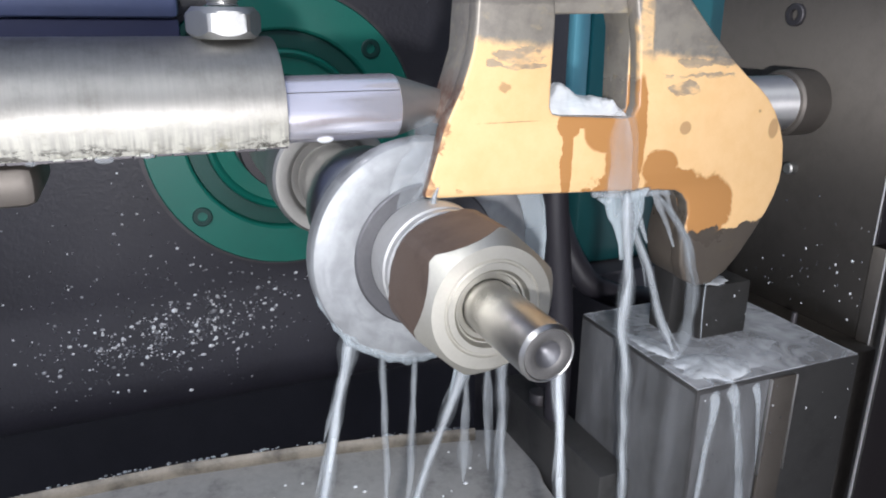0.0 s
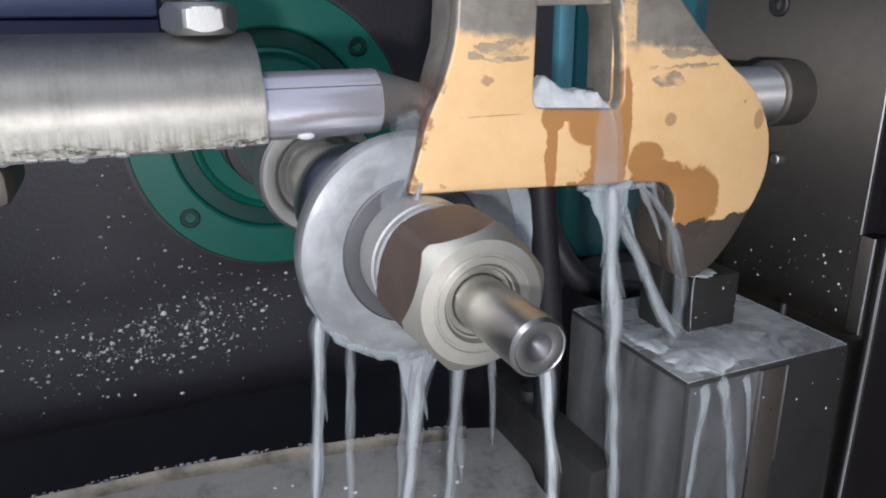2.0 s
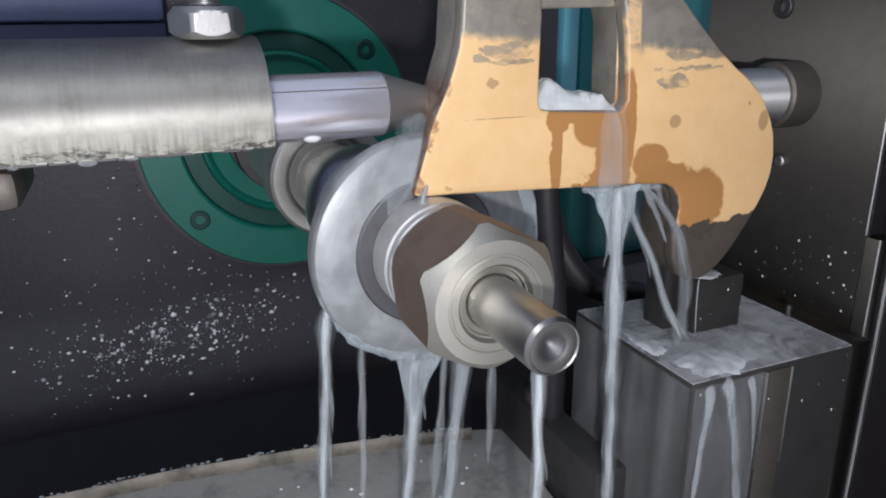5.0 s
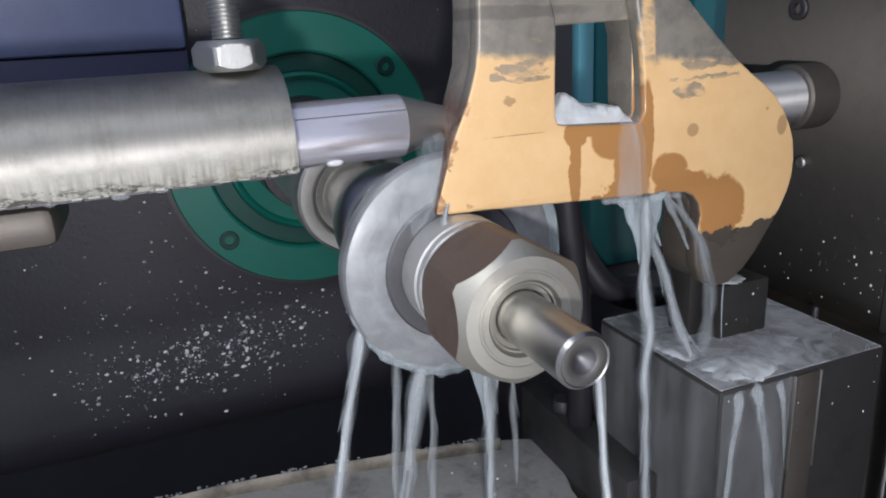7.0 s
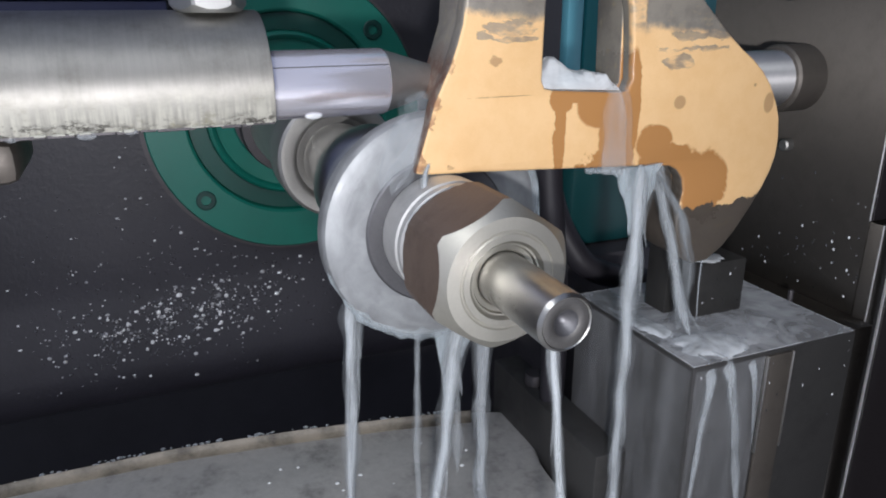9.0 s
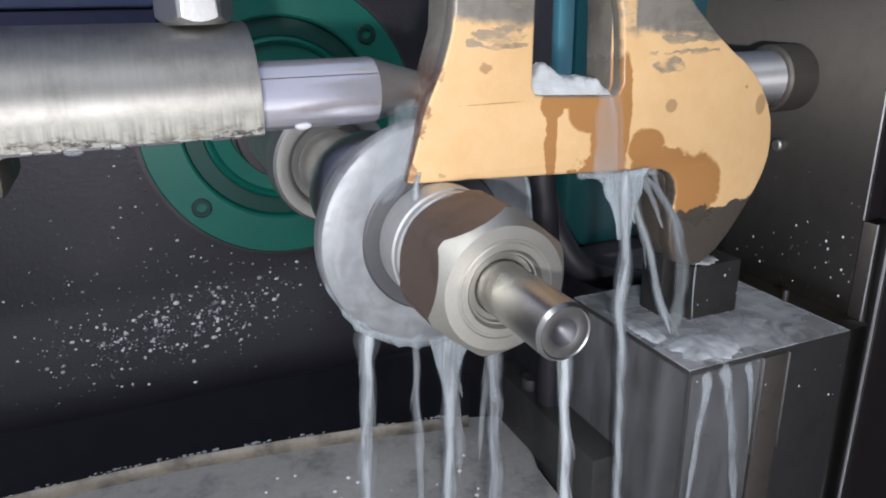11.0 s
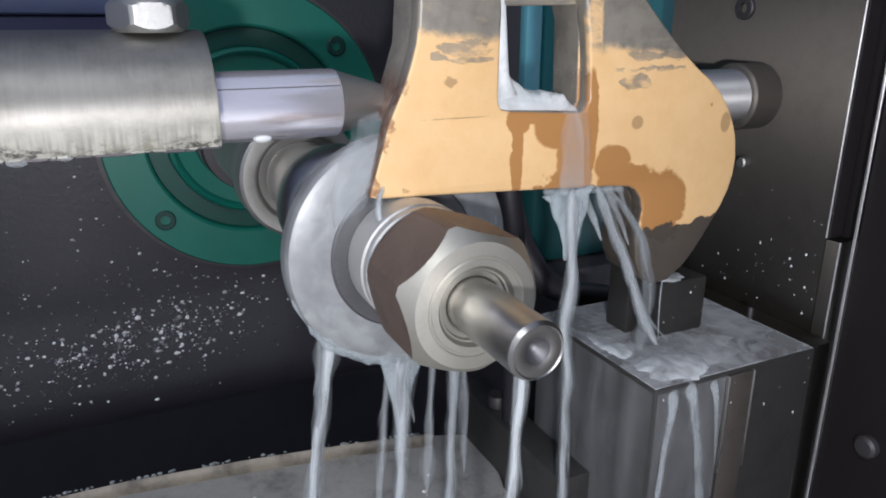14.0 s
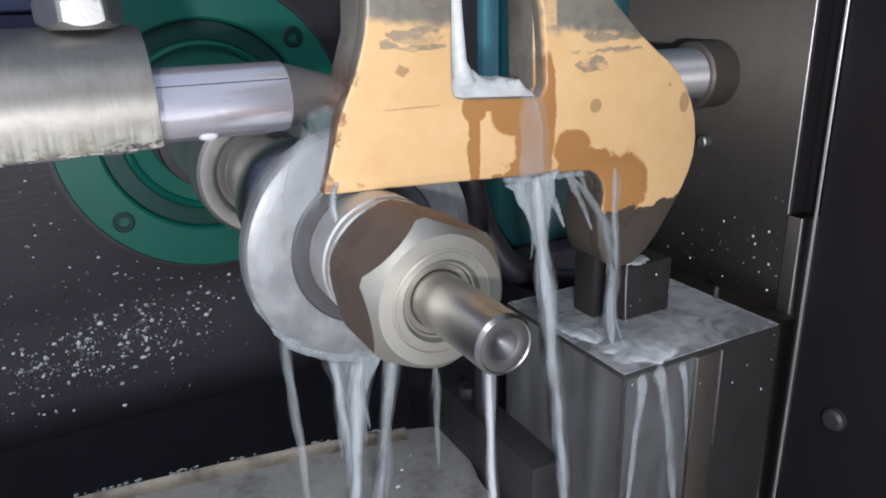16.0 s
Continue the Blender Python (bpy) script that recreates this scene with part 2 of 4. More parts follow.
def casting_material():
    """Ochre filler over grey cast metal: chipped edges, bare patches, darker where it is soaked."""
    m = Mat("ochre_coated_casting", (0.8, 0.5, 0.2), 0.55)
    grown = m.node("ShaderNodeMapping", Vector=m.co)
    grown.inputs["Scale"].default_value = (1.0234, 1.0234, 1.0234)
    sep = m.node("ShaderNodeSeparateXYZ", Vector=grown.outputs[0])
    x, z = sep.outputs[0], sep.outputs[2]
    nrm = m.node("ShaderNodeSeparateXYZ", Vector=m.node("ShaderNodeNewGeometry").outputs["Normal"])
    n1, n2, n3 = m.noise(70, 5, 0.65), m.noise(260, 4, 0.6, (0.45, 1, 1)), m.noise(1400, 3, 0.6)
    wob = m.math("MULTIPLY", m.math("SUBTRACT", n1, 0.5), 0.022)
    wob2 = m.math("MULTIPLY", m.math("SUBTRACT", n2, 0.5), 0.008)
    both = m.math("ADD", wob, wob2)
    wob3 = m.math("MULTIPLY", wob2, 0.45)
    soak = m.math("ADD", m.math("MULTIPLY", wob, 0.8), wob3)

    def blob(cx, cz, rx, rz, w=None, soft=0.12):
        dx = m.math("DIVIDE", m.math("SUBTRACT", m.math("ADD", x, w or 0.0), cx), rx)
        dz = m.math("DIVIDE", m.math("SUBTRACT", z, m.math("ADD", cz, w or 0.0)), rz)
        d = m.math("ADD", m.math("MULTIPLY", dx, dx), m.math("MULTIPLY", dz, dz))
        return m.ramp(d, 1.0 - soft, 1.0 + soft, 1.0, 0.0)

    def union(items):
        out = items[0]
        for i in items[1:]:
            out = m.math("MAXIMUM", out, i)
        return out

    # coat reaches up to a ragged sloping line, and down to the tip of the lug
    upper = m.math("SUBTRACT", m.math("MULTIPLY", m.math("SUBTRACT", x, 0.122), -0.075), 0.0095)
    edge = m.math("MULTIPLY", both, 0.45)
    coat = m.ramp(m.math("SUBTRACT", m.math("ADD", z, edge), upper), -0.0022, 0.0022, 1.0, 0.0)
    low = m.ramp(m.math("ADD", z, both), -0.0975, -0.0965)
    coat = m.math("MULTIPLY", coat, low)
    front = m.ramp(nrm.outputs[1], -0.80, -0.45, 1.0, 0.0)
    front = m.ramp(m.math("ADD", front, m.math("MULTIPLY", n2, 0.3)), 0.55, 0.75)
    coat = m.math("MULTIPLY", coat, front)
    bare = union([blob(0.141, -0.0155, 0.0115, 0.0024, wob2), blob(0.130, -0.0190, 0.0035, 0.0016, wob2),
                  blob(0.143, -0.0195, 0.0105, 0.0014, wob2), blob(0.236, -0.0200, 0.016, 0.0020, wob2),
                  blob(0.232, -0.0250, 0.020, 0.0008, wob2), blob(0.224, -0.0305, 0.0085, 0.0032, wob2)])
    bare = m.math("MULTIPLY", bare, m.ramp(n2, 0.30, 0.58))
    coat = m.math("MULTIPLY", coat, m.math("SUBTRACT", 1.0, m.math("MULTIPLY", bare, 0.72)))
    wet = union([blob(0.1652, -0.058, 0.0030, 0.022, wob3), blob(0.1655, -0.0440, 0.0058, 0.0056, wob3), blob(0.1780, -0.0415, 0.0170, 0.0046, wob3), blob(0.1850, -0.0470, 0.0120, 0.0100, wob3), blob(0.1945, -0.058, 0.0095, 0.030, wob3),
                 blob(0.1880, -0.0790, 0.0190, 0.0095, soak), blob(0.2010, -0.050, 0.0045, 0.026, wob3), blob(0.2150, -0.0655, 0.0100, 0.0085, wob3), blob(0.2260, -0.0780, 0.0200, 0.0100, soak),
                 blob(0.2470, -0.0890, 0.0140, 0.0170, soak)])
    chips = union([blob(0.1090, -0.0425, 0.0022, 0.0030, wob2), blob(0.1068, -0.0490, 0.0020, 0.0036, wob2), blob(0.1025, -0.0660, 0.0024, 0.0040, wob2), blob(0.1150, -0.0680, 0.0016, 0.0008, wob2),
                   blob(0.1150, -0.0270, 0.0016, 0.0045, wob2)])
    spots = union([blob(0.2270, -0.0482, 0.0032, 0.0030, None, 0.3), blob(0.2800, -0.0510, 0.0030, 0.0048, None, 0.3),
                   blob(0.1345, -0.0275, 0.0030, 0.0016, wob2, 0.4), blob(0.2700, -0.0423, 0.0008, 0.0008, None, 0.3)])
    line = m.math("MULTIPLY", blob(0.137, -0.0415, 0.014, 0.00022, None, 0.4), m.ramp(n2, 0.4, 0.5))
    ochre = m.mix(m.ramp(n1, 0.3, 0.75), (0.85, 0.565, 0.285), (0.80, 0.51, 0.24))
    ochre = m.mix(m.math("MULTIPLY", n3, 0.15), ochre, (0.55, 0.32, 0.13))
    ochre = m.mix(m.math("MULTIPLY", wet, 0.92), ochre, (0.42, 0.195, 0.062))
    ochre = m.mix(m.math("MULTIPLY", spots, 0.7), ochre, (0.36, 0.21, 0.10))
    ochre = m.mix(m.math("MULTIPLY", chips, m.ramp(n2, 0.35, 0.55, 0.3, 0.85)), ochre, (0.30, 0.14, 0.06))
    ochre = m.mix(m.math("MULTIPLY", line, 0.7), ochre, (0.25, 0.13, 0.06))
    metal = m.mix(m.ramp(n1, 0.35, 0.7), (0.34, 0.31, 0.26), (0.23, 0.21, 0.185))
    metal = m.mix(m.ramp(n2, 0.55, 0.75), metal, (0.40, 0.34, 0.24))
    band = blob(0.135, 0.0065, 0.040, 0.0024, wob3, 0.5)
    metal = m.mix(m.math("MULTIPLY", band, 0.55), metal, (0.15, 0.135, 0.12))
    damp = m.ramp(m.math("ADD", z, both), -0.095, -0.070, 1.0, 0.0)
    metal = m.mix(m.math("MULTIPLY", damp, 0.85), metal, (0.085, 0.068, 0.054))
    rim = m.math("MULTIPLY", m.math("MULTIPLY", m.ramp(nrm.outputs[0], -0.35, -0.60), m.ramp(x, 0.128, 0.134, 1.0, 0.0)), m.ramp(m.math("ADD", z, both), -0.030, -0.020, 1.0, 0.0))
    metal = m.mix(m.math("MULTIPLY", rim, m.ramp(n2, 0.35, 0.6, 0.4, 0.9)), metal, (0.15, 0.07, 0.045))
    ridge = m.math("MULTIPLY", blob(0.2005, -0.018, 0.0045, 0.030, wob3, 0.3), m.math("MULTIPLY", m.ramp(n2, 0.25, 0.55, 0.3, 0.9), m.ramp(sep.outputs[1], 0.2640, 0.2660, 1.0, 0.0)))
    coat = m.math("MAXIMUM", coat, ridge)
    m.colour(m.mix(coat, metal, ochre))
    m.rough(m.math("SUBTRACT", m.math("ADD", m.math("MULTIPLY", coat, 0.12), 0.45), m.math("MULTIPLY", wet, 0.3), clamp=True))
    m.set(m.b.inputs["Metallic"], m.math("MULTIPLY", m.math("SUBTRACT", 1.0, coat), 0.35))
    m.bump(m.math("ADD", m.math("MULTIPLY", coat, 0.8), m.math("ADD", m.math("MULTIPLY", n2, 0.4), m.math("MULTIPLY", n3, 0.25))), 0.5, 0.0006)
    return m.m


COATED = casting_material()


# ---------- mesh helpers ----------
def finish(ob, mat, angle=35):
    for mm in mat if isinstance(mat, (list, tuple)) else (mat,):
        ob.data.materials.append(mm)
    return ob


def smooth(bm, angle=35):
    bmesh.ops.recalc_face_normals(bm, faces=bm.faces)
    for f in bm.faces:
        f.smooth = True
    for e in bm.edges:
        e.smooth = len(e.link_faces) == 2 and e.calc_face_angle(0.0) < radians(angle)


def part(name, bm, material, parent=None, label="", angle=35):
    """Links a bmesh as one mesh object under a thing or a part."""
    smooth(bm, angle)
    me = bpy.data.meshes.new(name)
    bm.to_mesh(me)
    bm.free()
    ob = finish(new(name, me), material)
    ob.parent = parent
    if label:
        ob["label"] = label
    return ob


def thing(name, label, category, m=None, group="", kind=""):
    ob = new(name)
    ob.empty_display_size = 0.01
    if m is not None:
        ob.matrix_world = m
    return tagged(ob, label, category, group, kind)


def box(x0, x1, y0, y1, z0, z1, bevel=0.001, segments=2, bm=None):
    b = bm or bmesh.new()
    m = Matrix.LocRotScale(((x0 + x1) / 2, (y0 + y1) / 2, (z0 + z1) / 2), None, (x1 - x0, y1 - y0, z1 - z0))
    made = bmesh.ops.create_cube(b, size=1.0, matrix=m)["verts"]
    if bevel:
        edges = list({e for v in made for e in v.link_edges})
        bmesh.ops.bevel(b, geom=edges, offset=bevel, segments=segments, profile=0.5, affect="EDGES")
    return b


def lathe(profile, axis="y", n=72, centre=(0, 0, 0), bm=None):
    """Turns (radius, distance along the axis) points round an axis through centre; the ends close where the radius is 0."""
    b = bm or bmesh.new()
    c = Vector(centre)
    rings = []
    for r, s in profile:
        if r < 1e-7:
            p = Vector((0, s, 0)) if axis == "y" else Vector((s, 0, 0)) if axis == "x" else Vector((0, 0, s))
            rings.append([b.verts.new(c + p)])
            continue
        ring = []
        for i in range(n):
            a = 2 * math.pi * i / n
            u, v = r * math.cos(a), r * math.sin(a)
            p = (u, s, v) if axis == "y" else (s, u, v) if axis == "x" else (u, v, s)
            ring.append(b.verts.new(c + Vector(p)))
        rings.append(ring)
    for a, d in zip(rings, rings[1:]):
        k = max(len(a), len(d))
        for i in range(k):
            j = (i + 1) % k
            if len(a) == 1:
                b.faces.new((a[0], d[j], d[i]))
            elif len(d) == 1:
                b.faces.new((a[i], a[j], d[0]))
            else:
                b.faces.new((a[i], a[j], d[j], d[i]))
    return b


def prism(outline, y0, y1, bevel=0.0, holes=()):
    """An outline in (x, z) drawn out from y0 to y1, with holes and rounded edges, as a bmesh."""
    cu = bpy.data.curves.new("outline", "CURVE")
    cu.dimensions, cu.fill_mode = "2D", "BOTH"
    half = (y1 - y0) / 2
    cu.extrude, cu.bevel_depth, cu.bevel_resolution, cu.offset = half - bevel, bevel, 3, -bevel
    for loop in (outline, *holes):
        sp = cu.splines.new("POLY")
        sp.points.add(len(loop) - 1)
        for p, (x, z) in zip(sp.points, loop):
            p.co = (x, z, 0, 1)
        sp.use_cyclic_u = True
    tmp = bpy.data.objects.new("outline", cu)
    scene.collection.objects.link(tmp)
    me = bpy.data.meshes.new_from_object(tmp.evaluated_get(bpy.context.evaluated_depsgraph_get()))
    b = bmesh.new()
    b.from_mesh(me)
    bpy.data.objects.remove(tmp)
    bpy.data.meshes.remove(me)
    bpy.data.curves.remove(cu)
    bmesh.ops.transform(b, matrix=Matrix.Translation((0, (y0 + y1) / 2, 0)) @ Matrix.Rotation(radians(90), 4, "X"), verts=b.verts)
    bmesh.ops.remove_doubles(b, verts=b.verts, dist=1e-6)
    return b


def rounded(points, steps=4):
    """A closed outline cut to a smooth curve through its points (Catmull-Rom)."""
    out, n = [], len(points)
    for i in range(n):
        p0, p1, p2, p3 = (Vector(points[(i + k) % n]) for k in (-1, 0, 1, 2))
        for s in range(steps):
            t = s / steps
            out.append(tuple(0.5 * (2 * p1 + (p2 - p0) * t + (2 * p0 - 5 * p1 + 4 * p2 - p3) * t * t + (3 * p1 - p0 - 3 * p2 + p3) * t ** 3)))
    return out


def tube(points, radii, n=10, flat=1.0, wob=0.0, seed=0, bm=None, cap=True):
    """A tapered tube along points; wob roughens it into a string of water."""
    b = bm or bmesh.new()
    rnd = random.Random(seed)
    pts = [Vector(p) for p in points]
    rings = []
    up = Vector((0.3, 1, 0.1)).normalized()
    for i, p in enumerate(pts):
        d = (pts[min(i + 1, len(pts) - 1)] - pts[max(i - 1, 0)]).normalized()
        u = d.cross(up).normalized()
        v = d.cross(u)
        r = radii[i] if isinstance(radii, (list, tuple)) else radii
        k = 1 + wob * (rnd.random() - 0.5) * 2
        rings.append([b.verts.new(p + r * k * (u * math.cos(a) + v * flat * math.sin(a))) for a in (2 * math.pi * j / n for j in range(n))])
    for a, d in zip(rings, rings[1:]):
        for j in range(n):
            b.faces.new((a[j], a[(j + 1) % n], d[(j + 1) % n], d[j]))
    if cap:
        b.faces.new(rings[0])
        b.faces.new(rings[-1][::-1])
    return b


def hexagon(r, s0, s1, face, depth, back=0.0012, turned=True, back_face=0.0128):
    """A hexagonal nut body along y, corner radius r, its front turned down by a cone from radius face over depth; material 1 on the cone."""
    b = bmesh.new()
    m, rows = 432, []
    stations = [s0 + depth * i / 32 for i in range(33)] + [s1 - back + back * i / 4 for i in range(5)]
    flags = []
    for s in stations:
        limit = face + (r - face) * min(1.0, (s - s0) / depth)
        if s > s1 - back + 1e-6:
            limit = r - (r - back_face) * (s - s1 + back) / back
        ring, flag = [], []
        for i in range(m):
            a = 2 * math.pi * i / m
            rr = r * math.cos(math.pi / 6) / math.cos((a % (math.pi / 3)) - math.pi / 6)
            rr = min(rr, r * 0.968)
            ring.append(b.verts.new((min(rr, limit) * math.cos(a), s, min(rr, limit) * math.sin(a))))
            flag.append(rr >= limit - 1e-6)
        rows.append(ring)
        flags.append(flag)
    for q in range(len(rows) - 1):
        for i in range(m):
            j = (i + 1) % m
            f = b.faces.new((rows[q][i], rows[q][j], rows[q + 1][j], rows[q + 1][i]))
            if turned and q < 32 and flags[q][i] + flags[q][j] + flags[q + 1][i] + flags[q + 1][j] >= 3:
                f.material_index = 1
    return b, rows


# ---------- setting ----------
def setting():
    # the wall of the machine behind everything, and the dark bay below the head
    tagged(part("wall_back", box(-0.9, 1.1, 0.80, 0.84, -0.7, 0.9, 0), BAY), "dark painted back wall of the machine bay", "wall", kind="structure")
    tagged(part("floor", box(-0.9, 1.1, -0.2, 0.84, -0.74, -0.70, 0), BAY), "dark oily floor of the machine bay", "floor", kind="structure")
    # coolant pan under the cutter
    pan = tagged(part("coolant_pan", prism(rounded([(-0.9, 0), (-0.9, 0.40), (-0.30, 0.415), (-0.07, 0.418), (0.0, 0.4165), (0.07, 0.408), (0.13, 0.398), (0.18, 0.388), (0.214, 0.37), (0.203, 0.33), (0.197, 0.28), (0.19, 0.0)], 4), -0.006, 0.006, 0.002), PAN),
                 "wet grey metal coolant pan below the cutter", "tray", kind="structure")
    pan.matrix_world = pose(0, 0, -0.273, -90, 0, 0) @ Matrix.Diagonal((1, -1, 1, 1))
    rim_pts = [(-0.9, 0.396), (-0.30, 0.411), (-0.07, 0.414), (0.0, 0.4125), (0.07, 0.404), (0.13, 0.394), (0.18, 0.383)]
    rim = part("rim", tube([(x, y - 0.006, -0.2665) for x, y in rim_pts], 0.0075, 10, 0.35), RIM, None, "beige painted rim of the pan")
    rim.parent = pan
    rim.matrix_parent_inverse = pan.matrix_world.inverted()
    b = bmesh.new()
    rnd = random.Random(31)
    for i in range(240):
        k = rnd.randrange(1, 6)
        f = rnd.random()
        x = rim_pts[k][0] * (1 - f) + rim_pts[k + 1][0] * f
        y = rim_pts[k][1] * (1 - f) + rim_pts[k + 1][1] * f
        if i > 195:
            x, y = rnd.uniform(-0.05, 0.18), rnd.uniform(0.27, 0.37)
        y += rnd.choice((-0.004, 0.0006, 0.0018, 0.0026, 0.0032))
        z = -0.2668 if i > 195 else -0.2638
        if i > 195 or noise.noise((x * 45, 3, 1)) > -0.12:
            bmesh.ops.create_icosphere(b, subdivisions=1, radius=rnd.choice((0.0005, 0.0007, 0.0009, 0.0013)), matrix=Matrix.LocRotScale((x, y, z), None, (1.3, 1, 0.7)))
    # white foam colour stands in for sparkle on the rim's droplets
    d = part("pan_spatter", b, FOAM, None, "coolant droplets along the pan edge", 180)
    d["kind"] = "stuff"
    d.parent = pan
    d.matrix_parent_inverse = pan.matrix_world.inverted()


# ---------- the moving head: housing, flange, arbor ----------
AX, AZ = 0.1010, -0.0935
FEED = 0.0150
SPIN0, SPIN_RATE = 43.0, 32.4


def socket_screw(parent, x, y, z, r=0.0072, mat=None):
    s = part("socket_screw", lathe([(r, 0.004), (r, 0.0006), (r * 0.9, 0), (r * 0.52, 0), (r * 0.5, 0.0035), (0, 0.0035)], "y", 24, (x, y, z)), mat or BLACKENED, parent, "socket screw")
    return s


def head():
    h = thing("milling_head", "dark grey enamelled milling head with green flange, sprinkled with coolant", "machine head")
    # housing: a broad face that rolls under at its lower edge
    b = bmesh.new()
    prof = [(0.555, 0.6), (0.555, -0.272)]
    for i in range(1, 9):
        a = i / 8 * math.pi / 2
        prof.append((0.555 + 0.05 * (1 - math.cos(a)), -0.272 - 0.05 * math.sin(a)))
    prof += [(0.70, -0.324), (0.70, 0.6)]
    cols = [[b.verts.new((x, y, z)) for y, z in prof] for x in (-0.7, -0.2, 0.1, 0.262)]
    for c, d in zip(cols, cols[1:]):
        for i in range(len(prof)):
            j = (i + 1) % len(prof)
            b.faces.new((c[i], c[j], d[j], d[i]))
    b.faces.new(cols[0])
    b.faces.new(cols[-1][::-1])
    part("housing", b, CASTING, h)
    # flange with an inner step and a raised collar
    c = (AX - 0.0020, 0, AZ + 0.0085)
    fl = part("flange", lathe([(0.1030, 0.556), (0.1030, 0.548), (0.1020, 0.5465), (0.0755, 0.5465), (0.0738, 0.5480), (0.0728, 0.5545), (0.0605, 0.5545), (0.0595, 0.5475), (0.0575, 0.5455), (0.0555, 0.5470), (0.0540, 0.5510), (0.0420, 0.5535), (0.0400, 0.5560), (0.0400, 0.60), (0, 0.60)], "y", 96, c), GREEN, h, "green enamelled round flange")
    part("recess_ring", lathe([(0.0727, 0.5541), (0.0726, 0.5528), (0.0607, 0.5528), (0.0606, 0.5541)], "y", 96, c), RECESS_SHADE, fl, "flange recess in green darkened for shade")
    gasket = part("gasket", lathe([(0.1062, 0.5565), (0.1062, 0.5525), (0.1, 0.5525)], "y", 96, c), BLACKENED, fl, "dark sealing ring")
    for k in range(4):
        a = radians(42 + 90 * k)
        ca = (c[0] + 0.0890 * math.cos(a), c[2] + 0.0890 * math.sin(a))
        socket_screw(fl, ca[0], 0.5445, ca[1], 0.0072, DARKGREEN)
    # spindle nose
    part("spindle_nose", lathe([(0.0385, 0.60), (0.0385, 0.5545), (0.037, 0.552), (0.030, 0.552)], "y", 72, (AX, 0, AZ)), BLACKENED, h, "dark steel spindle nose")
    # droplets thrown on the housing
    b = bmesh.new()
    rnd = random.Random(5)
    for i in range(3600):
        if i < 2400:
            x = rnd.gauss(0.006, 0.044)
            z = rnd.gauss(-0.239 + 0.12 * x, 0.011 if i % 3 else 0.024)
        elif i < 3200:
            x, z = rnd.gauss(0.02, 0.09), rnd.gauss(-0.19, 0.045)
        else:
            x, z = rnd.uniform(-0.2, 0.25), rnd.uniform(-0.26, 0.05)
        if noise.noise((x * 70, z * 110, 2.0)) + rnd.uniform(-0.4, 0.4) < -0.06:
            continue
        if z < -0.292 or (x - c[0]) ** 2 + (z - c[2]) ** 2 < 0.110 ** 2:
            continue
        r = rnd.choice((0.0003, 0.0004, 0.0004, 0.0005, 0.0006, 0.0007, 0.0009, 0.0014 if i < 2200 else 0.0008)) * rnd.uniform(0.8, 1.2)
        y = 0.555 if z > -0.272 else 0.555 + 0.05 * (1 - math.sqrt(max(0, 1 - ((-0.272 - z) / 0.05) ** 2)))
        bmesh.ops.create_icosphere(b, subdivisions=1, radius=r, matrix=Matrix.LocRotScale((x, y, z), None, (rnd.uniform(0.8, 1.7), 0.7, rnd.uniform(0.8, 1.4))))
    ob = part("coolant_spatter", b, DROP, h, "tiny coolant droplets, some coloured white for glints", 180)
    ob["kind"] = "stuff"
    b = bmesh.new()
    pts, rad = [], []
    for i in range(41):
        a = radians(195 + 125 * i / 40)
        k = 0.0460 + 0.0012 * noise.noise((i * 0.3, 0, 0))
        pts.append((AX + k * math.cos(a), 0.2650, AZ + k * math.sin(a)))
        rad.append(0.0012 + 0.0035 * math.sin(math.pi * i / 40) * (0.7 + 0.6 * noise.noise((i * 0.45, 5, 0))))
    part("clinging_coolant", tube(pts, rad, 10, 0.9, 0.05, 4, b), FUNNEL, h, "milky coolant clinging to the disc rim", 180)
    # arbor with everything that is clamped on it, about its own axis
    arbor = part("arbor", lathe([(0.0079, 0.1634), (0.0083, 0.1630), (0.0093, 0.1643), (0.0093, 0.30), (0.018, 0.30), (0.018, 0.57)], "y", 64), SHAFT, h, "bright ground steel arbor with a centre hole")
    arbor.matrix_local = pose(AX, 0, AZ)
    part("end_face", lathe([(0.0079, 0.1634), (0.0068, 0.1632), (0.0048, 0.1633), (0.0042, 0.1636)], "y", 64), ENDFACE, arbor, "dull grey end face of the arbor")
    part("centre_hole", lathe([(0.0042, 0.1636), (0.0036, 0.1646), (0.0030, 0.1652), (0.0018, 0.1668), (0, 0.1680)], "y", 48), HUB, arbor, "wet centre hole")
    b, rows = hexagon(0.0277, 0.2000, 0.2400, 0.0220, 0.0068, 0.0090, True, 0.0222)
    lathe([(0.0220, 0.2000), (0.0176, 0.1997), (0.0172, 0.2001), (0.0166, 0.2001), (0.0162, 0.1996), (0.0140, 0.1996), (0.0134, 0.2004), (0.0128, 0.2011), (0.0122, 0.2012), (0.0117, 0.2024), (0.0102, 0.2028), (0.0095, 0.2034)], "y", 144, (0, 0, 0), b)
    for f in b.faces:
        if f.calc_center_median().xz.length < 0.0220 and f.calc_center_median().y < 0.2055:
            f.material_index = 1
    part("clamping_nut", b, [NUTSIDE, NUTFACE], arbor, "oily brown hexagonal clamping nut with a bright face", 24)
    part("washer", lathe([(0.0092, 0.2402), (0.0228, 0.2402), (0.0235, 0.2409), (0.0235, 0.2440), (0.0228, 0.2446), (0.0100, 0.2446)], "y", 72), WASHER, arbor, "bright steel washer")
    part("washer", lathe([(0.0100, 0.2448), (0.0232, 0.2448), (0.0240, 0.2454), (0.0240, 0.2598), (0.0100, 0.2598)], "y", 72), WASHER, arbor, "bright steel washer")
